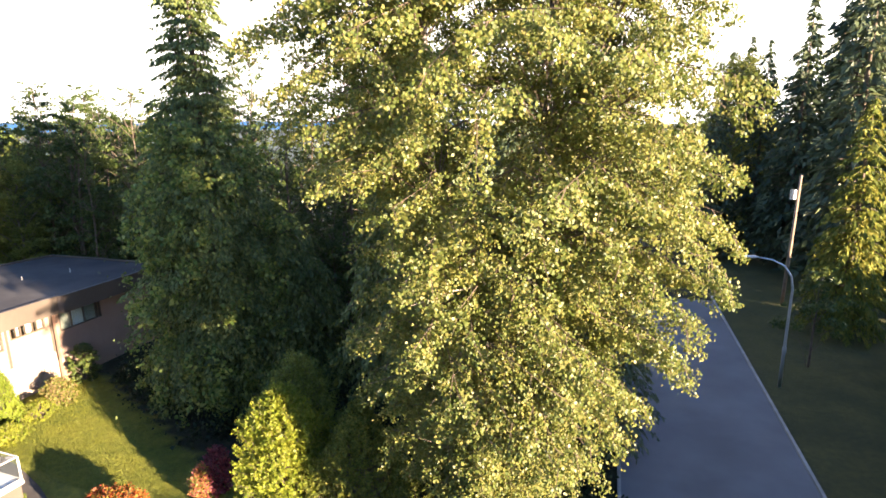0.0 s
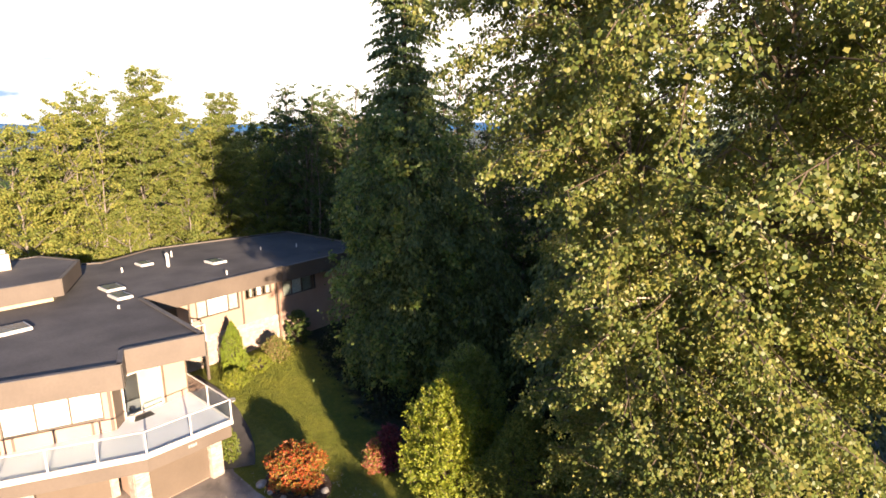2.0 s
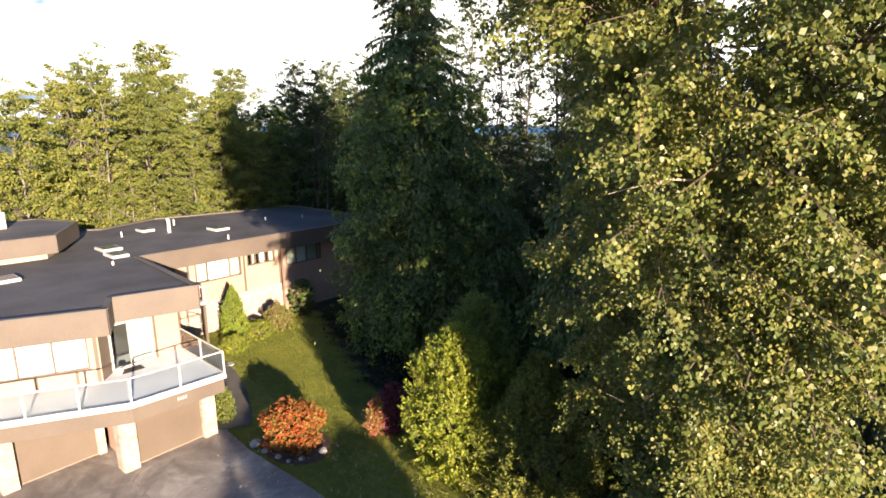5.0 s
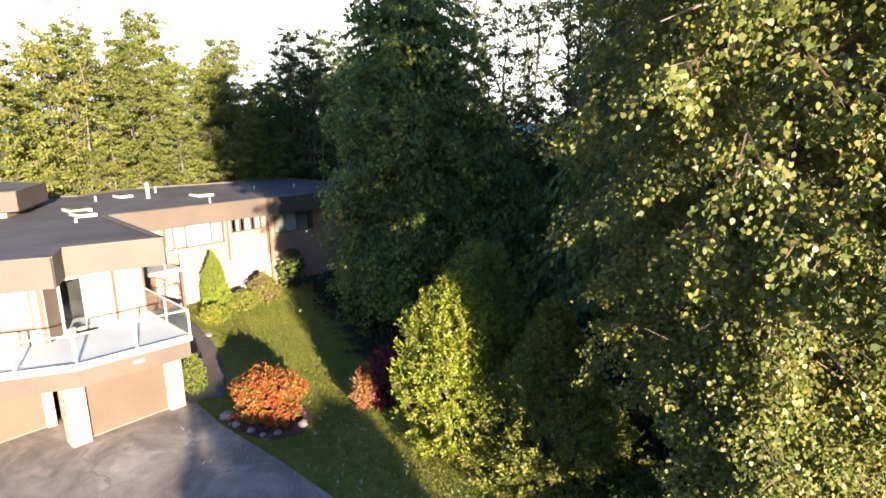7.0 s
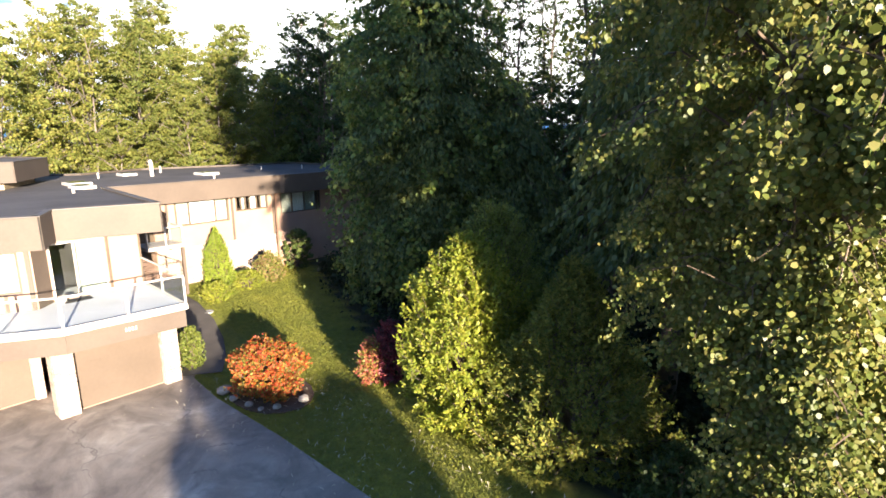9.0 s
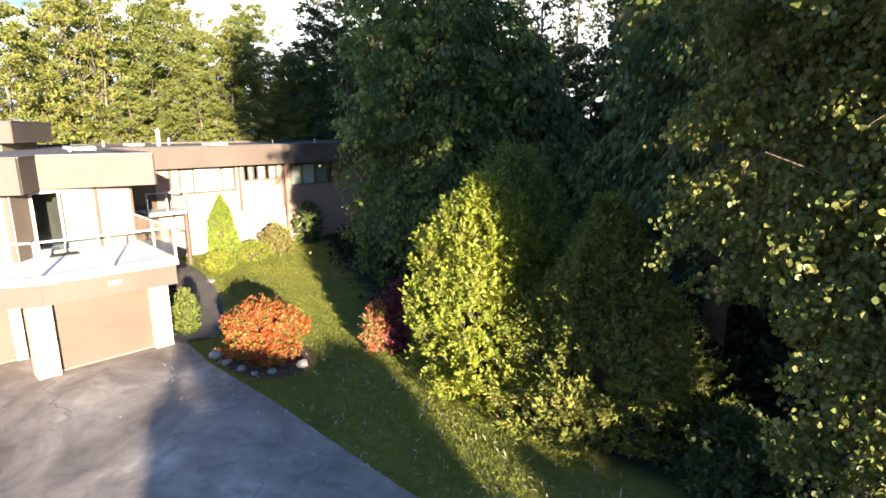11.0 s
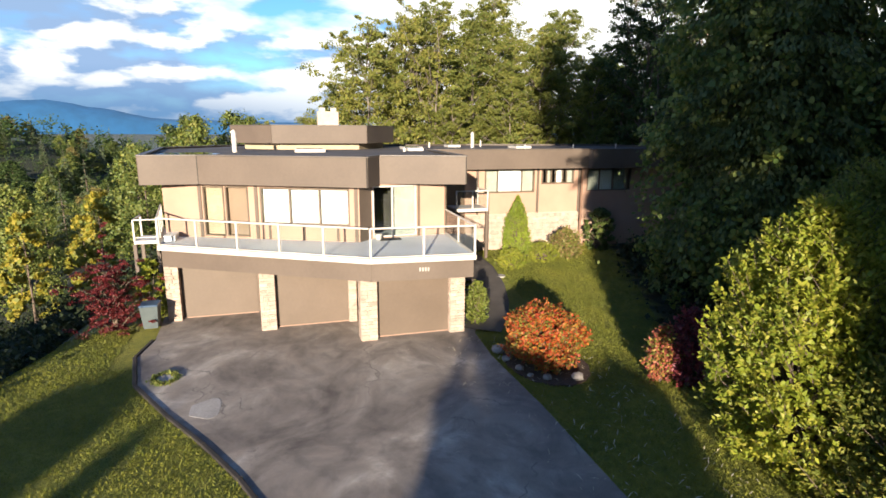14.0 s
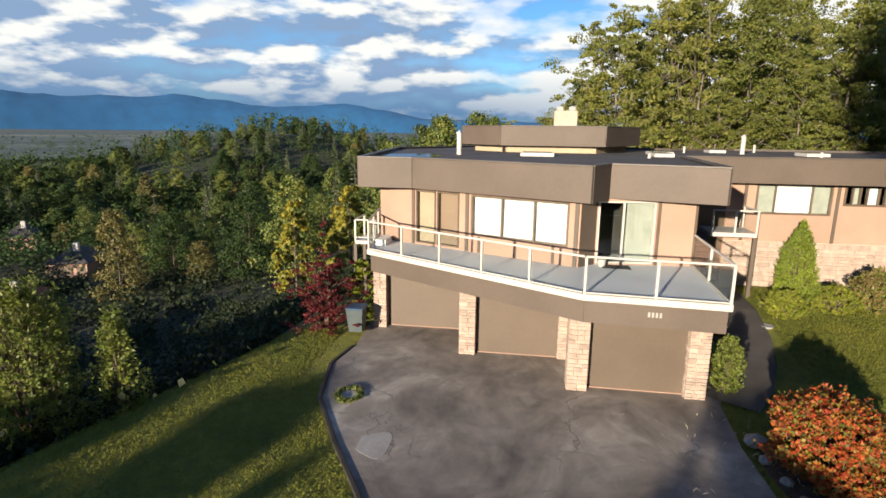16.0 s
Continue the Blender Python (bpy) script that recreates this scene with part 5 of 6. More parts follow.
        if i < n and ((end.z < 8.8 and across < 12.5 + 0.3 * (end.x + base.x + 6.0)) or (end.z < 10.4 and across < 10.8)):
            continue
        w = 0.008 if i >= n else 0.018
        lm.tube([st, st.lerp(crook, 0.5) + Vector((0, 0, 0.04 * L)), crook, crook.lerp(end, 0.6), end], [w + 0.004 * L, w + 0.002 * L, w, 0.6 * w, 0.004], 4)
        m = int(7 + 2.6 * L)
        for j in range(m):
            s = 0.28 + 0.76 * (j + rng.uniform(0, 1)) / m
            c = st.lerp(crook, s / 0.55) if s < 0.55 else crook.lerp(end, min(1.0, (s - 0.55) / 0.45))
            out = (end - crook).normalized()
            d = out * rng.uniform(0.2, 0.9) + side * (1 if j % 2 else -1) * rng.uniform(0.15, 0.9) + Vector((0, 0, -rng.uniform(0.2, 1.6)))
            e = c + d.normalized() * rng.uniform(0.35, 0.95)
            across = 0.373 * (e.x + base.x) + 0.928 * (e.y + base.y)
            if (i < n + 200 and e.z < 8.4 and across < 12.5 + 0.3 * (e.x + base.x + 6.0)) or (e.z < 10.0 and across < 10.4):
                continue  # the low sunny corner stays open
            A.append(tuple(c))
            B.append(tuple(e))
            if j % 3 == 0:
                lm.tube([c, c.lerp(e, 0.55) + Vector((0, 0, 0.05)), e], [0.013, 0.009, 0.004], 3)
    part("trunk", g, M_BIRCH, ob, "white peeling bark", smooth=True)
    dead = surface("pale_dead_limb", (0.3, 0.22, 0.16), (0.42, 0.33, 0.25), 0.8, 2, 20)
    for p in (((-3.5, 14.6, 12.7), (-4.1, 13.9, 12.75), (-4.6, 13.5, 12.4)), ((-4.0, 13.9, 12.7), (-4.5, 13.4, 12.62), (-5.0, 13.3, 12.45)), ((-2.7, 17.2, 12.2), (-2.75, 16.5, 11.3), (-2.9, 16.2, 10.3)), ((-2.6, 17.2, 12.0), (-2.2, 16.6, 11.4), (-2.1, 16.4, 10.6)),
              ((-4.0, 15.8, 6.6), (-3.5, 15.1, 7.2), (-3.4, 14.6, 7.9))):
        part("bare_limb", Geo().tube([Vector(q) - base for q in p], [0.03, 0.022, 0.008], 5), dead, ob, "leafless pale limb")
    tagged(part("limb", lm, M_TWIG, ob), kind="stuff")
    A, B = np.array(A), np.array(B)
    per = 36
    t = np.sqrt(rng.uniform(0.03, 1.1, (len(A) * per, 1)))
    D = np.repeat(unit(B - A), per, 0)
    P = np.repeat(A, per, 0) * (1 - t) + np.repeat(B, per, 0) * t + rng.normal(size=(len(A) * per, 3)) * np.array([0.1, 0.1, 0.075])
    ax = np.stack([np.interp(P[:, 2], cz, mid_x) - base.x, np.interp(P[:, 2], cz, mid_y) - base.y, P[:, 2]], axis=1)
    face = unit(P - ax) * 0.6 + np.array([0.75, -0.3, 0.4])
    hang = D * 0.6 + np.array([0, 0, -0.9])
    low = (P[:, 2] < 13.5) & (P[:, 1] < 16.5 - base.y)  # the side that hangs towards the lawn
    part("crown", leaves("crown", P[~low], 0.092, M_L_BIRCH, rng, hang[~low], wide=0.5, loose=0.7, face=face[~low]), M_L_BIRCH, ob)
    part("low_bough", leaves("low_bough", P[low], 0.086, M_L_BIRCH, rng, hang[low], wide=0.46, loose=0.7, oval=True, face=face[low]), M_L_BIRCH, ob)
    ob.matrix_basis = pose(*at)
    return ob


birch(31, "great three-stemmed birch with yellowing leaves and white bark", (-3.8, 17.0, 0))

# big cedar and the dark wood behind it
great = conifer("cedar_tree", 41, 29.0, 5.0, M_L_CEDAR, M_BARK, "broad dark green cedar with drooping sprays", 90, 15, 230, 0.22, 0.02, 0.3, 0.42, 0.42, 0.6, 0.6, 0.5, wide=0.28, hang=0.7, profile=((0, 3, 8, 13, 16, 18.5, 22, 26, 29), (3.8, 4.9, 5.0, 4.5, 3.5, 2.5, 2.3, 1.8, 0.5)), at=(-22.9, 27.0, 0.3))


def climber(tree, at, seed, top, label):
    """Broad leaves of a climbing vine hung over the lower crown of a tree."""
    rng = np.random.default_rng(seed)
    n = 210
    z = top * rng.uniform(0.02, 1.0, n) ** 1.2
    a = rng.uniform(-2.6, 0.9, n)
    r = np.interp(z, (0, 3, 8, 13, 17), (3.7, 4.7, 4.7, 4.1, 2.7)) * rng.uniform(0.75, 1.08, n)
    C = np.stack([r * np.cos(a), r * np.sin(a), z], axis=1)
    P = clumps(rng, C, rng.uniform(0.3, 0.75, n), 46, 1.3)
    P[:, 2] = np.maximum(P[:, 2], 0.1)
    out = unit(P * np.array([1, 1, 0])) * 1.2 + np.array([0, 0, 0.5])
    part("ivy", leaves("ivy", P, 0.19, M_L_VINE, rng, np.array([0, 0, -0.8]), wide=0.5, loose=0.8, oval=True, face=out), M_L_VINE, tree, label)


climber(great, (-22.9, 27.0), 44, 17.0, "climbing vine with broad green leaves")
ced = conifer("cedar_tree", 43, 12.0, 4.6, M_L_CEDAR, M_BARK, "dark cedar close behind the broad cedar", 60, 13, 190, 0.25, 0.02, 0.5, 0.42, 0.42, 0.45, 0.4, 0.3, wide=0.24, hang=0.9, at=(-19.4, 29.6, 0))
fir = conifer("fir_tree", 42, 25, 4.3, M_L_FIR, M_BARK, "dark fir in the wood behind the lawn", 66, 10, 60, 0.42, 0.04, 0.35, 0.3, 0.75, 0.45, airy=0.5, wide=0.16, hang=0.3, at=(-5.0, 33.0, 0))
fir["group"] = "dark wood behind the lawn"
rs = random.Random(9)
conifer("cedar_tree", 45, 19.5, 4.4, M_L_CEDAR, M_BARK, "dark cedar with a bare reddish lower trunk", 50, 13, 130, 0.26, 0.27, 0.5, 0.36, 0.42, 0.45, 0.4, 0.3, wide=0.24, hang=0.9, at=(-8.5, 23.6, 0))
for x, y, s in ((-27.0, 33, 0.72), (-8.5, 31, 0.9), (-4.5, 28, 0.9), (-2, 38, 1.1), (-11, 42, 0.75), (-0.5, 28, 0.9)):
    copy_thing(fir, pose(x, y, 0, 0, 0, rs.uniform(0, 360)) @ Matrix.Scale(s, 4)).scale = (s, s, s)

# tall trees behind the house
alders = [tiered_tree("alder_tree", 50 + k, 17 + 1.5 * k, 1.0, 5.0, M_L_ALDER, M_PALEBARK, "tall sunlit yellow-green alder behind the house", 92 + 12 * k, 5, 84, 0.185, 0.16, 0.4, 1.0, rise=0.75, gap=0.2, top=0.4, at=(-53.5 - 2 * k, 15 + 3.5 * k, -0.5)) for k in range(3)]
airy = tiered_tree("airy_tree", 55, 17.5, 5.0, 3.6, M_L_ALDER, M_PALEBARK, "slender half-bare pale tree behind the house", 46, 3, 26, 0.2, 0.13, 0.3, 0.75, rise=0.9, gap=0.25, stems=3, at=(-54, 20.5, -0.3))
for a in alders + [airy]:
    a["group"] = "trees behind the house"
for x, y, k, s in ((-66, 31, 2, 1.15), (-71, 36, 1, 1.15), (-56, 25.5, 2, 0.9), (-53, 31, 0, 0.95), (-58, 20, 1, 0.82), (-61, 27, 0, 1.0), (-50.5, 27, 0, 0.7), (-62, 38, 2, 1.0), (-50, 35, 1, 0.75), (-60, 13.5, 0, 0.75), (-58, 10.0, 1, 0.5), (-66, 6, 0, 0.55), (-52, 22, 0, 0.6), (-55, 33, 2, 0.85)):
    copy_thing(alders[k], pose(x, y, height(x, y) - 0.2, 0, 0, rs.uniform(0, 360))).scale = (s, s, s)
for x, y, s in ((-58, 17, 0.95), (-62, 24, 1.15)):
    copy_thing(airy, pose(x, y, height(x, y) - 0.2, 0, 0, rs.uniform(0, 360))).scale = (s, s, s)
darkb = tiered_tree("maple_tree", 60, 20, 1.5, 4.2, M_L_DARK, M_BARK, "tall dark-leaved tree in the shaded wood", 80, 4, 52, 0.23, 0.16, 0.4, 0.95, rise=0.6, gap=0.15, stems=2, at=(-46, 37, 0))
thin = tiered_tree("thin_tree", 62, 22, 6.0, 2.6, M_L_DARK, M_BARK, "thin dark tree with sparse leaves in the wood", 52, 3, 26, 0.2, 0.15, 0.4, 0.7, rise=0.8, gap=0.2, at=(-55.4, 42.3, 0))
for a in (darkb, thin):
    a["group"] = "dark wood behind the lawn"
for x, y, s in ((-51, 40, 0.9), (-42, 40, 0.9), (-48, 45, 0.95), (-38, 42, 0.9), (-55, 48, 0.95), (-44, 50, 1.0), (-32, 38, 0.8), (-60, 42, 0.9), (-72, 55, 1.0), (-54, 58, 1.0), (-46, 62, 1.0), (-80, 68, 1.15), (-60, 70, 1.1), (-30, 47, 0.74), (-36, 53, 0.74), (-24, 41, 0.7), (-18, 43, 0.7), (-25, 50, 0.7), (-15.5, 36, 0.62), (-12, 33, 0.6), (-19, 34, 0.6)):
    copy_thing(darkb, pose(x, y, -0.2, 0, 0, rs.uniform(0, 360))).scale = (s, s, s)
for x, y, s in ((-49, 37.5, 0.95), (-46.5, 41.5, 0.9), (-43, 36.5, 0.85), (-52, 45, 1.0), (-38.5, 37.5, 0.95), (-35, 40, 1.0), (-32.5, 43, 1.05), (-28.5, 40, 1.1), (-25, 43, 1.1), (-30.5, 36, 0.9), (-20, 39, 1.1), (-17.5, 35, 1.0), (-14.5, 32.5, 0.95), (-12.5, 36, 1.05), (-16, 40, 1.1), (-27, 45, 0.95), (-22, 46, 1.0), (-26, 38, 0.85), (-23, 36, 0.9)):
    copy_thing(thin, pose(x, y, -0.2, 0, 0, rs.uniform(0, 360))).scale = (s, s, s)

# across the street
pine = conifer("spruce_tree", 70, 30, 5.5, M_L_FIR, M_BARK, "tall dark spruce across the street", 62, 10, 13, 0.95, 0.06, 0.35, 0.35, 0.8, wide=0.17, at=(20, 72, 0))
pine["group"] = "trees across the street"
for x, y, s in ((27, 66, 1.05), (33, 72, 1.1), (16, 92, 0.9), (25, 90, 1.0), (0, 98, 0.85), (12, 75, 0.75), (-8, 80, 0.85), (-14, 62, 0.8), (22.5, 63, 1.15), (25, 73, 1.3), (28, 80, 1.35), (30, 57, 0.85), (18, 80, 0.9), (25, 78, 1.0), (36, 68, 1.0), (20, 100, 1.0), (32, 84, 1.1), (38, 60, 1.0), (-22, 60, 0.9), (-30, 62, 0.85)):
    copy_thing(pine, pose(x, y, -0.2, 0, 0, rs.uniform(0, 360))).scale = (s, s, s)
# brighter hedge leaves used here, so the colour carries the sunlight
conifer("cedar_tree", 72, 19, 3.9, M_L_HEDGE, M_BARK, "sunlit cedar across the street", 40, 10, 60, 0.5, 0.05, 0.45, 0.3, 0.65, wide=0.2, hang=0.5, at=(18.6, 50, 0))
broad_tree("street_maple", 73, 7.2, 2.4, 2.6, M_L_DARK, M_BARK, "small dark tree on the verge across the street", 50, 60, 0.22, 0.1, at=(14.3, 42.5, 0))
for x, y, k, s in ((11, 88, 0, 1.0), (15.5, 84, 1, 1.35), (18.5, 92, 2, 1.3), (7, 118, 0, 1.0)):
    copy_thing(alders[k], pose(x, y, height(x, y) - 0.2)).scale = (s, s, s)
# unseen trees added east of the street and down the slope for their shade
shade = broad_tree("shade_tree", 77, 18, 1.5, 5.3, M_L_DARK, M_BARK, "dense dark tree out of view, added for its shade", 70, 20, 1.45, 0.2, top=0.5, clump_r=0.24, at=(52, 24, -0.2))
for x, y, k in ((40, 13, 0), (42, 20, 1), (41, 26, 2), (43, 32, 0), (40, 38, 1), (46, 16, 2), (47, 29, 0), (48, 43, 1), (37, 17, 0)):
    copy_thing(shade, pose(x, y, -0.2, 0, 0, rs.uniform(0, 360))).scale = (1, 1, 1 if y < 28 else 0.6)
for x, y in ((-6, -15.5), (0, -15)):
    copy_thing(shade, pose(x, y, height(x, y) - 0.2, 0, 0, rs.uniform(0, 360))).scale = (0.7, 0.7, 0.55)
for x, y, q in ((-13, -18.5, 1.0), (-16, -19, 1.0), (-9, -20, 1.0), (-2, -22, 1.0), (-12, -23, 0.85), (-14, -28, 0.55), (-9, -33, 0.5), (-16, -36, 0.5), (-5, -28, 0.6), (-20, -43, 0.5), (-12, -42, 0.5), (-3, -38, 0.5)):
    copy_thing(shade, pose(x, y, height(x, y) - 0.2, 0, 0, rs.uniform(0, 360))).scale = (0.8, 0.8, q)
for x, y, s in ((36, 21, 0.7), (40, 28, 0.5), (36, 45, 0.4)):
    copy_thing(pine, pose(x, y, -0.2, 0, 0, rs.uniform(0, 360))).scale = (s * 1.25, s * 1.25, s)
for x, y in ((23, 17), (24, 23), (23, 29), (28, 20), (29, 27), (27, 34), (33, 31), (25, 40), (32, 40)):
    copy_thing(shade, pose(x, y, -0.2, 0, 0, rs.uniform(0, 360))).scale = (1, 1, 1 if y < 28 else 0.5)
for x, y, w, hh in ((14.5, 0.1, 0.8, 0.40), (14.5, 4.0, 0.6, 0.35), (14.5, 2.3, 0.6, 0.34), (14.5, 1.3, 0.6, 0.37), (24.5, 13.0, 0.75, 1.0), (15.5, 8.6, 1.05, 0.30), (16.5, 12.5, 0.85, 0.42), (18, -14.3, 0.8, 0.42), (18.5, -11.6, 0.2, 0.39), (19, -19, 0.9, 0.43)):
    copy_thing(shade, pose(x, y, -0.2)).scale = (w, w, hh)
# narrow unseen spruce added for the tip of the shadow on the drive
for x, y, w, hh in ((14.8, -1.5, 0.17, 0.27), ):
    copy_thing(pine, pose(x, y, -0.2)).scale = (w, w, hh)

# valley wood
def valley_kinds(seed, n, per, size, where):
    rows = ((M_L_OLIVE, "green broad-leaved tree on the valley slope", 4.2), (M_L_VALLEY, "dark green broad-leaved tree on the valley slope", 4.6), (M_L_DARK, "olive broad-leaved tree on the valley slope", 4.0), (M_L_RUST, "turning russet tree on the valley slope", 3.6))
    made = []
    for k, (leaf, label, r) in enumerate(rows):
        x, y = where[k]
        made.append(broad_tree("valley_tree", seed + k, 12.5, 0.8, r, leaf, M_BARK, label, n, per, size, 0.14, clump_r=0.29, flat=0.75, smooth=2.6, at=(x, y, height(x, y) - 0.3)))
    x, y = where[4]
    made.append(conifer("valley_fir", seed + 4, 15, 3.0, M_L_FIR, M_BARK, "dark fir in the valley wood", 24, 8, int(per * 0.5), size * 1.1, 0.06, 0.3, 0.2, at=(x, y, height(x, y))))
    for m in made:
        m["group"] = "valley wood"
    return made


near_kinds = valley_kinds(80, 90, 84, 0.27, ((-66, -18), (-78, -30), (-88, -40), (-72, -46), (-95, -20)))
far_kinds = valley_kinds(90, 64, 80, 0.44, ((-165, -50), (-180, -85), (-190, -20), (-150, -100), (-210, -60)))
for x, y, k, q in ((-70, 48, 0, 1.5), (-62, 52, 2, 1.4), (-78, 57, 0, 1.5), (-84, 48, 2, 1.75), (-95, 60, 0, 1.8), (-66, 62, 2, 1.5), (13, 122, 0, 1.4), (1, 125, 2, 1.4), (-100, 45, 0, 1.7), (-110, 70, 2, 1.9), (-72, -2, 0, 1.05), (-78, 2, 0, 1.15), (-70, -7, 0, 0.95), (-84, -4, 2, 1.25), (-80, -10, 0, 1.1), (-90, 3, 0, 1.3), (-74, 4, 0, 1.0), (-76, -5, 2, 1.1)):
    copy_thing(near_kinds[k], pose(x, y, height(x, y) - 0.3, 0, 0, 37 * y)).scale = (q, q, q)
gold = broad_tree("golden_tree", 85, 9, 0.5, 2.4, M_L_GOLD, M_BARK, "narrow tree turned bright yellow", 50, 50, 0.4, 0.12, top=0.6, at=(-54, -12.5, height(-54, -12.5)))
for x, y, s in ((-52, -6.5, 0.9), (-57.5, -9.5, 0.8)):
    copy_thing(gold, pose(x, y, height(x, y))).scale = (s, s, s)


def valley_house(at, w, d, h, turn, wallm, roofm, label):
    """A far house: walls, hipped roof with eaves, chimney, windows."""
    m = pose(at[0], at[1], at[2], 0, 0, turn)
    ob = thing("valley_house", (0, 0, 0), label, "house", "houses in the valley")
    part("wall", Geo().box((-w / 2, -d / 2, -1.5), (w / 2, d / 2, h)), wallm, ob)
    e, k = 0.6, min(w, d) * 0.34
    g = Geo()
    g.add([(-w / 2 - e, -d / 2 - e, h), (w / 2 + e, -d / 2 - e, h), (w / 2 + e, d / 2 + e, h), (-w / 2 - e, d / 2 + e, h), (-w / 2 + d / 2, 0, h + k), (w / 2 - d / 2, 0, h + k)], [(0, 1, 5, 4), (1, 2, 5), (2, 3, 4, 5), (3, 0, 4), (3, 2, 1, 0)])
    part("roof", g, roofm, ob)
    part("chimney", Geo().box((w * 0.15, 0.4, h), (w * 0.15 + 0.8, 1.2, h + k + 0.9)), M_WHITE, ob)
    for i in range(3):
        part("window", Geo().box((w / 2 - 0.02, -d / 2 + 1 + i * d * 0.3, h - 1.9), (w / 2 + 0.05, -d / 2 + 2.3 + i * d * 0.3, h - 0.6)), M_FRAME, ob)
    ob.matrix_basis = m
    return ob


M_REDROOF = surface("red_tile_roof", (0.28, 0.07, 0.04), (0.36, 0.1, 0.06), 0.8, 1, 8)
HOUSES = ((-92, -71, 9, 6.5, 2.6, 20, M_ROOF), (-112, -103, 9, 6.5, 2.8, 35, M_ROOF), (-104, -108, 8, 6, 2.6, 5, M_ROOF), (-70, -61, 9, 6, 1.2, 30, M_REDROOF))
for x, y, w, d, hh, turn, roofm in HOUSES:
    valley_house((x, y, height(x, y)), w, d, hh, turn, M_STUCCO, roofm, "tan house with a dark hipped roof in the valley" if roofm is M_ROOF else "tan house with a red tiled roof in the valley")


def blocks_house(x, y, r):
    """Keeps the gardens round the valley houses open."""
    for hx, hy, *_ in HOUSES:
        dx, dy = x - hx, y - hy
        L = math.hypot(hx + 8, hy - 8)
        ux, uy = (-8 - hx) / L, (8 - hy) / L
        t, q = dx * ux + dy * uy, abs(dx * uy - dy * ux)
        if -7 < t < 42 and q < 6.0:
            return True
    return False


rv = random.Random(21)
n = 0
while n < 370:
    r, a = 82 + 240 * rv.random() ** 0.9, radians(rv.uniform(168, 234))
    x, y = -8 + r * math.cos(a), 8 + r * math.sin(a)
    if lawn_edge(x) - y < 9 or (x > -66 and y > 0) or blocks_house(x, y, r):
        continue
    hill = math.hypot(x + 295, y + 120) < 80
    k = rv.choices(range(5), (2.6, 4.0, 2.6, 1.2, 9 if hill else 1.2) if r > 95 else (4.5, 2.5, 4, 0.4, 0.4))[0]
    lo, hi = ((0.38, 0.62) if r < 80 else (0.5, 0.8) if r < 150 else (0.5, 0.8))
    s = rv.uniform(lo, hi)
    src = (near_kinds if r < 150 else far_kinds)[k]
    w = 1.45 if k < 4 else 1.0
    copy_thing(src, pose(x, y, height(x, y) - 0.3, 0, 0, rv.uniform(0, 360))).scale = (s * w, s * w, s * (1.0 if k < 4 else 1.15))
    n += 1


def far_woods():
    """The woods out to the plain: crowns as loose leaf heaps, past counting."""
    rng = np.random.default_rng(3)
    C = []
    for _ in range(2300):
        a = radians(rng.uniform(55, 236))
        r = (280 if a > 2.6 else 150) + 1500 * rng.uniform() ** 2
        x, y = -8 + r * math.cos(a), 8 + r * math.sin(a)
        C.append((x, y, height(x, y) + rng.uniform(3, 7) + 3))
    for _ in range(2600):
        a, r = radians(rng.uniform(166, 234)), rng.uniform(110, 470)
        x, y = -8 + r * math.cos(a), 8 + r * math.sin(a)
        C.append((x, y, height(x, y) + rng.uniform(1.5, 4.0)))
    C = np.array(C)
    P = np.concatenate([clumps(rng, C[:2300], rng.uniform(3.0, 5.5, 2300), 44, 1.0, 0.5), clumps(rng, C[2300:], rng.uniform(2.2, 4.6, 2600), 52, 0.8, 0.5)])
    size = np.where(np.arange(len(P)) < 2300 * 44, 1.0, 0.55)
    tagged(new("far_woods", leaves("far_woods", P, size, M_L_VALLEY, rng, up=1.2, wide=0.5, face=np.array([0.8, -0.2, 0.3]))), "dark woods stretching to the plain", "woods", "", "stuff")


far_woods()


def slope_scrub():
    """Brambles and bushes on the shaded slope below the lawn, the shade put into their colour."""
    rng = np.random.default_rng(8)
    C = []
    for _ in range(760):
        x = rng.uniform(-60, -8)
        d = 1.3 + 30 * rng.uniform() ** 1.4
        y = lawn_edge(x) - d
        C.append((x, y, height(x, y) + 0.3))
    for _ in range(300):
        x = rng.uniform(-85, -15)
        y = lawn_edge(x) - rng.uniform(25, 85)
        C.append((x, y, height(x, y) + 0.8))
    C = np.array(C)
    far = np.arange(len(C)) >= 760
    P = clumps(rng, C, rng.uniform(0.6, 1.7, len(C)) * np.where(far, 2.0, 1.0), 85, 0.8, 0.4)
    tagged(new("slope_scrub", leaves("slope_scrub", P, np.repeat(np.where(far, 0.5, 0.23), 85), M_L_BRUSH, rng, up=0.8)), "dense scrub coloured for shade on the slope below the lawn", "scrub", "", "stuff")


slope_scrub()


def understory():
    """Brush under the trees at the back of the lawn, coloured for the shade there."""
    rng = np.random.default_rng(18)
    C = []
    for _ in range(330):
        x = rng.uniform(-32, 0.5)
        y = hedge_line(x) + rng.uniform(2.2, 14)
        C.append((x, y, height(x, y) + rng.uniform(0.2, 0.9)))
    C = np.array(C)
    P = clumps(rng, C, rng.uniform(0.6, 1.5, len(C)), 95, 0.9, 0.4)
    tagged(new("understory", leaves("understory", P, 0.23, M_L_BRUSH, rng, up=0.8)), "brush coloured for shade under the trees behind the lawn", "brush", "", "stuff")


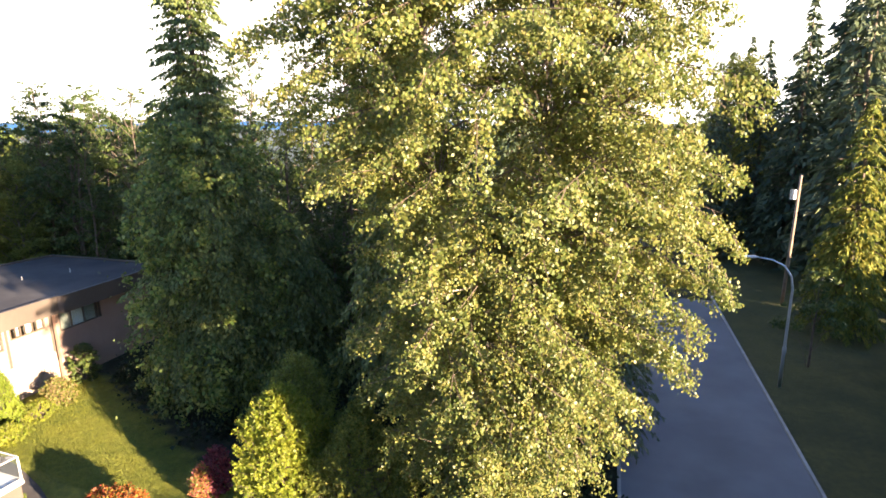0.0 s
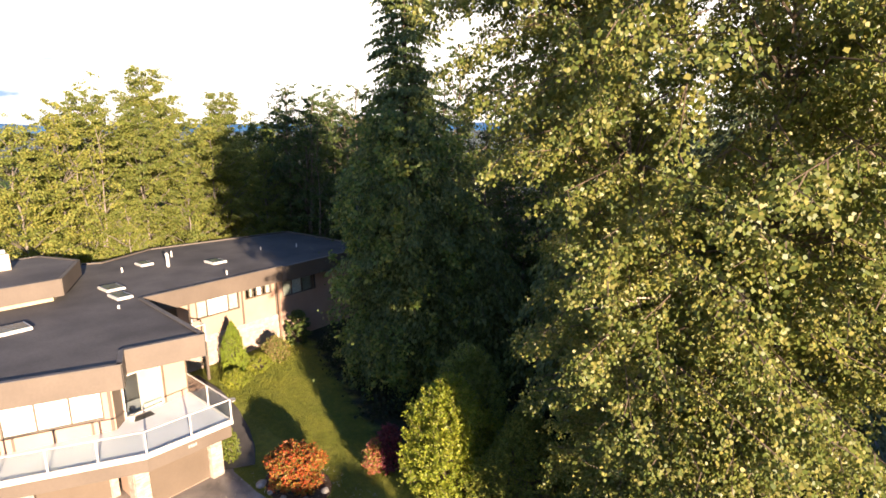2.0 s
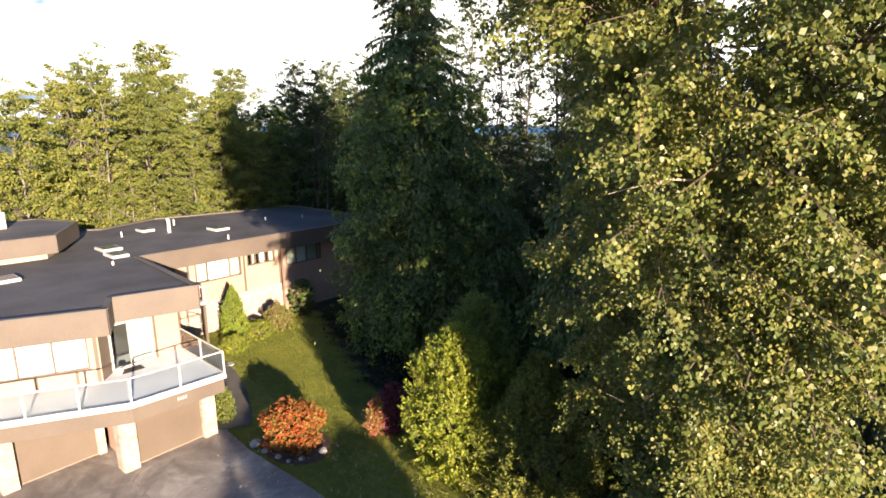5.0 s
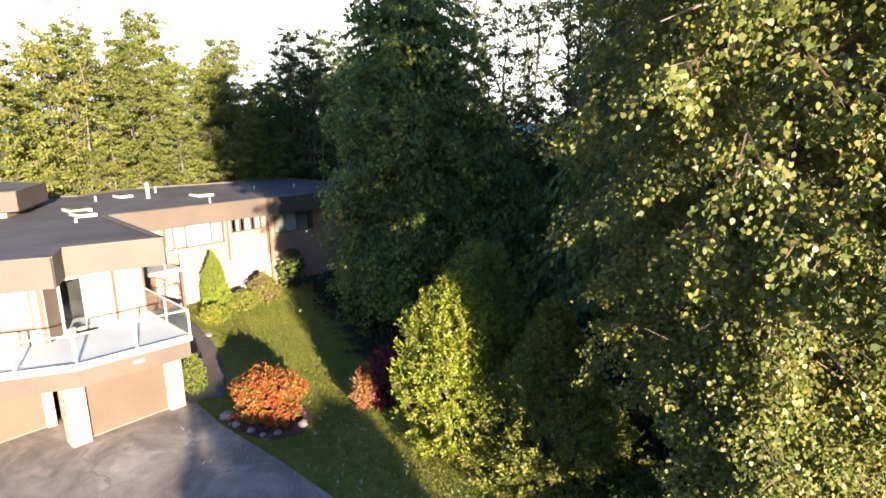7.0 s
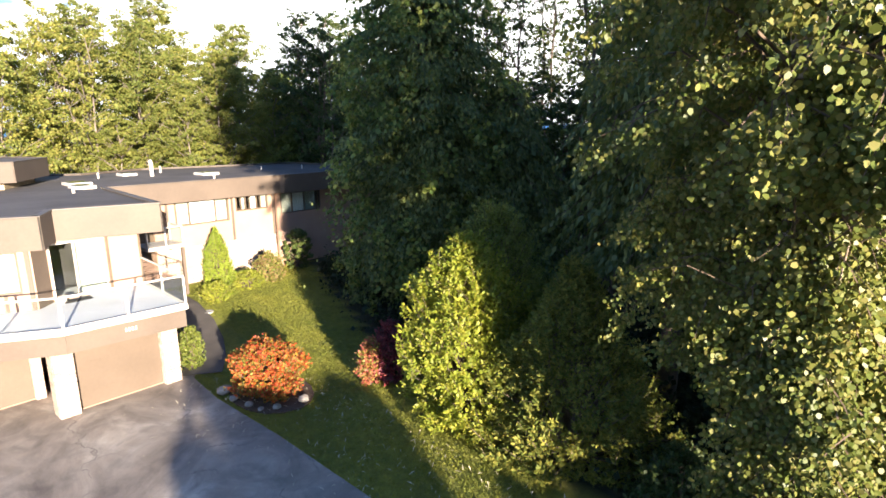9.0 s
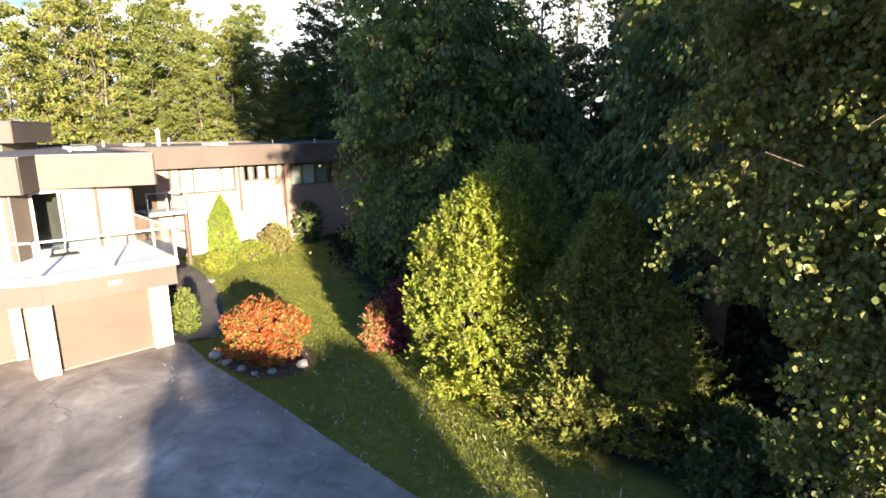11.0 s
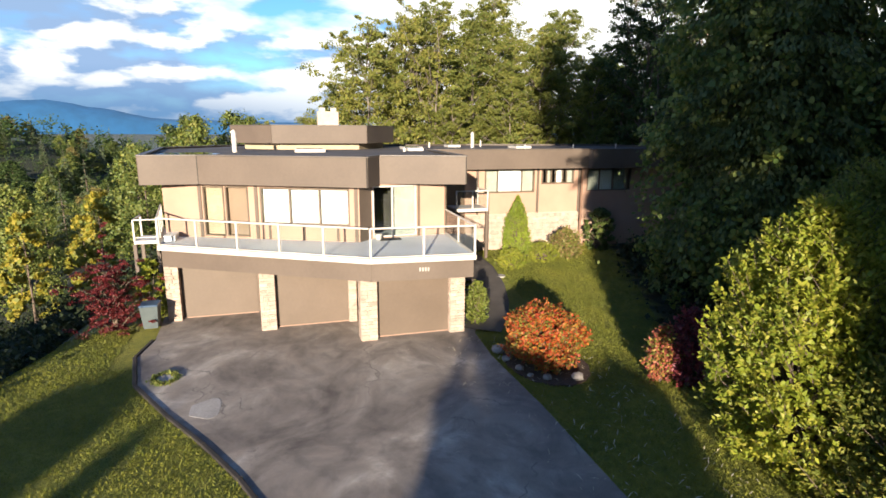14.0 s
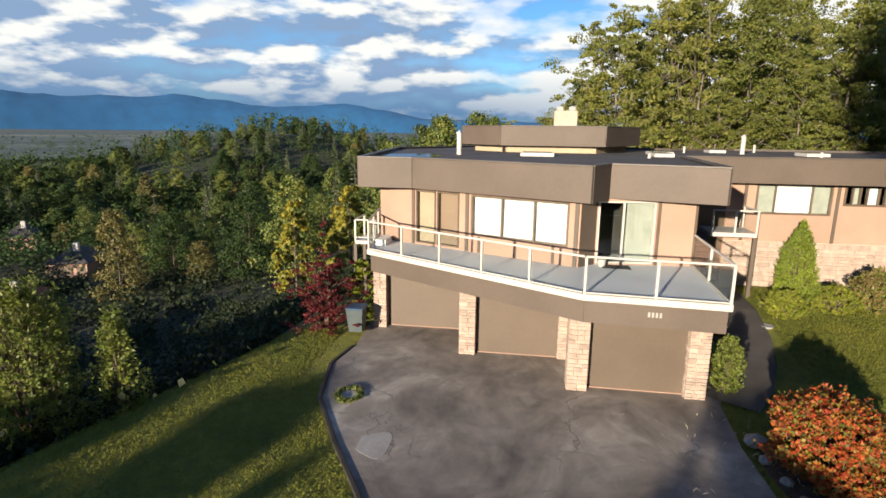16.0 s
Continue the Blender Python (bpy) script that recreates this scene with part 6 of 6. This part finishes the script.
understory()
shoot_shrub("brow_shrub", 90, (-19.6, -5.0, height(-19.6, -5.0)), 1.35, 1.25, 5.6, M_L_UPRIGHT, "tall dense green shrub at the brow of the slope", 1000, 18, 0.11, 0.6, 0.26, ((0, 0.2, 0.6, 0.85, 1.0), (0.9, 1.05, 1.0, 0.8, 0.4)))
shoot_shrub("brow_shrub", 91, (-20.6, -3.0, height(-20.6, -3.0)), 0.75, 0.7, 3.1, M_L_UPRIGHT, "thin ragged shrub at the brow of the slope", 240, 16, 0.11, 0.55, 0.28, ((0, 0.2, 0.5, 0.8, 1.0), (1.1, 1.0, 0.6, 0.5, 0.2)))


def ridge(name, dist, az, tops, seed, mat, label):
    """Far mountains: a long crest whose height follows the compass."""
    g = Geo()
    n = 150
    for i in range(n + 1):
        d = 105 + 145 * i / n
        a = radians(d)
        z = float(np.interp(d, az, tops)) * (0.9 + 0.3 * noise.fractal((i * 0.11 + seed, seed, 0), 1.0, 2.0, 5))
        x, y = dist * math.cos(a), dist * math.sin(a)
        g.v += [(x, y, -60), (x * 1.02, y * 1.02, z * 0.6), (x * 1.06, y * 1.06, z)]
        if i:
            j = 3 * i
            g.f += [(j - 3, j, j + 1, j - 2), (j - 2, j + 1, j + 2, j - 1)]
    solid(name, g, mat, label, "mountains", smooth=True)


# the haze of distance is put into the hills' blue base colour
M_HILL = surface("haze_blue_far_hills", (0.010, 0.072, 0.185), (0.015, 0.085, 0.2), 1.0, 0.002, 0.012, bump_s=0)
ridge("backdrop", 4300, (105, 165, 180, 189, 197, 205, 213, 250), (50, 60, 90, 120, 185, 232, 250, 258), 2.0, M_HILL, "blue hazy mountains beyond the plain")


def far_plain():
    """The hazy plain between the woods and the hills: fields, tree belts and a far town."""
    g = Geo()
    rings, n = (560, 800, 1100, 1500, 2000, 2700, 3600, 4290), 70
    for k, r in enumerate(rings):
        for i in range(n + 1):
            a = radians(105 + 145 * i / n)
            g.v.append((r * math.cos(a), r * math.sin(a), -17.0 - 2.5 * (k == 0) + 0.002 * r))
            if k and i:
                o = k * (n + 1) + i
                g.f.append((o - 1, o, o - n - 1, o - n - 2))
    m, nt, b = mat_base("haze_tinted_fields", 1.0)
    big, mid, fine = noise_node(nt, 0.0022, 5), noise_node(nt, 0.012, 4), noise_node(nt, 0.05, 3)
    # blue-grey field tones with the haze of distance mixed into them
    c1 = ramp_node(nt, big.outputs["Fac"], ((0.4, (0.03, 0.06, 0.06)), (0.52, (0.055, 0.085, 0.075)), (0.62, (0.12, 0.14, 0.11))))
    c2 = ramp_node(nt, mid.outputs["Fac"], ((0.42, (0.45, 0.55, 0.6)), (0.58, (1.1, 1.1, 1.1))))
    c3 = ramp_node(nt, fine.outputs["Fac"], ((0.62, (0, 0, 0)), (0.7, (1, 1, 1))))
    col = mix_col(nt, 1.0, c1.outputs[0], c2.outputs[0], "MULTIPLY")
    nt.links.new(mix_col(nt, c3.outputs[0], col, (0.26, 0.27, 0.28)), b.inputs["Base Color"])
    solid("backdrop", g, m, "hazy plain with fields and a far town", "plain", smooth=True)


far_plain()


def grass():
    rng = np.random.default_rng(4)
    P = np.stack([rng.uniform(-34, -9, 230000), rng.uniform(-4, 26, 230000)], axis=1)
    on_drive = np.zeros(len(P), bool)
    for (ax, ay), (bx, by) in zip(DRIVE, DRIVE[1:] + DRIVE[:1]):
        cross = (ay > P[:, 1]) != (by > P[:, 1])
        on_drive ^= cross & (P[:, 0] < (bx - ax) * (P[:, 1] - ay) / (by - ay + 1e-9) + ax)
    P = P[~on_drive]
    keep = [p for p in P if is_lawn(p[0], p[1]) and not (p[0] < -23 and 1.5 < p[1] < 17.2 - (p[0] + 24) * 0.1) and not (p[0] < -27 and p[1] < 17.5)]
    P = np.array([(x, y, height(x, y) + 0.03) for x, y in keep])
    tagged(new("grass", leaves("grass", P, 0.075, M_GRASS, rng, np.array([0, 0, 0.8]), wide=0.17, loose=0.8, up=1.8)), "short green lawn grass with dry tips", "grass", "", "stuff")


grass()


def litter():
    """Fallen catkins, twigs and leaves blown over the drive and the grass beside it."""
    rng = np.random.default_rng(6)
    P = np.stack([rng.uniform(-23, -6, 620), 10.5 + 6.8 * np.sqrt(rng.uniform(0, 1, 620)), np.full(620, 0.06)], axis=1)
    P[:, 2] += np.where(P[:, 1] > 14.2, 0.03, 0.0)
    tagged(new("leaf_litter", leaves("leaf_litter", P, 0.19, surface("dry_litter", (0.4, 0.35, 0.25), (0.6, 0.55, 0.42), 0.8), rng, np.array([0.3, 0.5, 0]), wide=0.055, loose=1.0, up=6)), "pale fallen twigs and leaves on the drive and grass", "litter", "", "stuff")


litter()
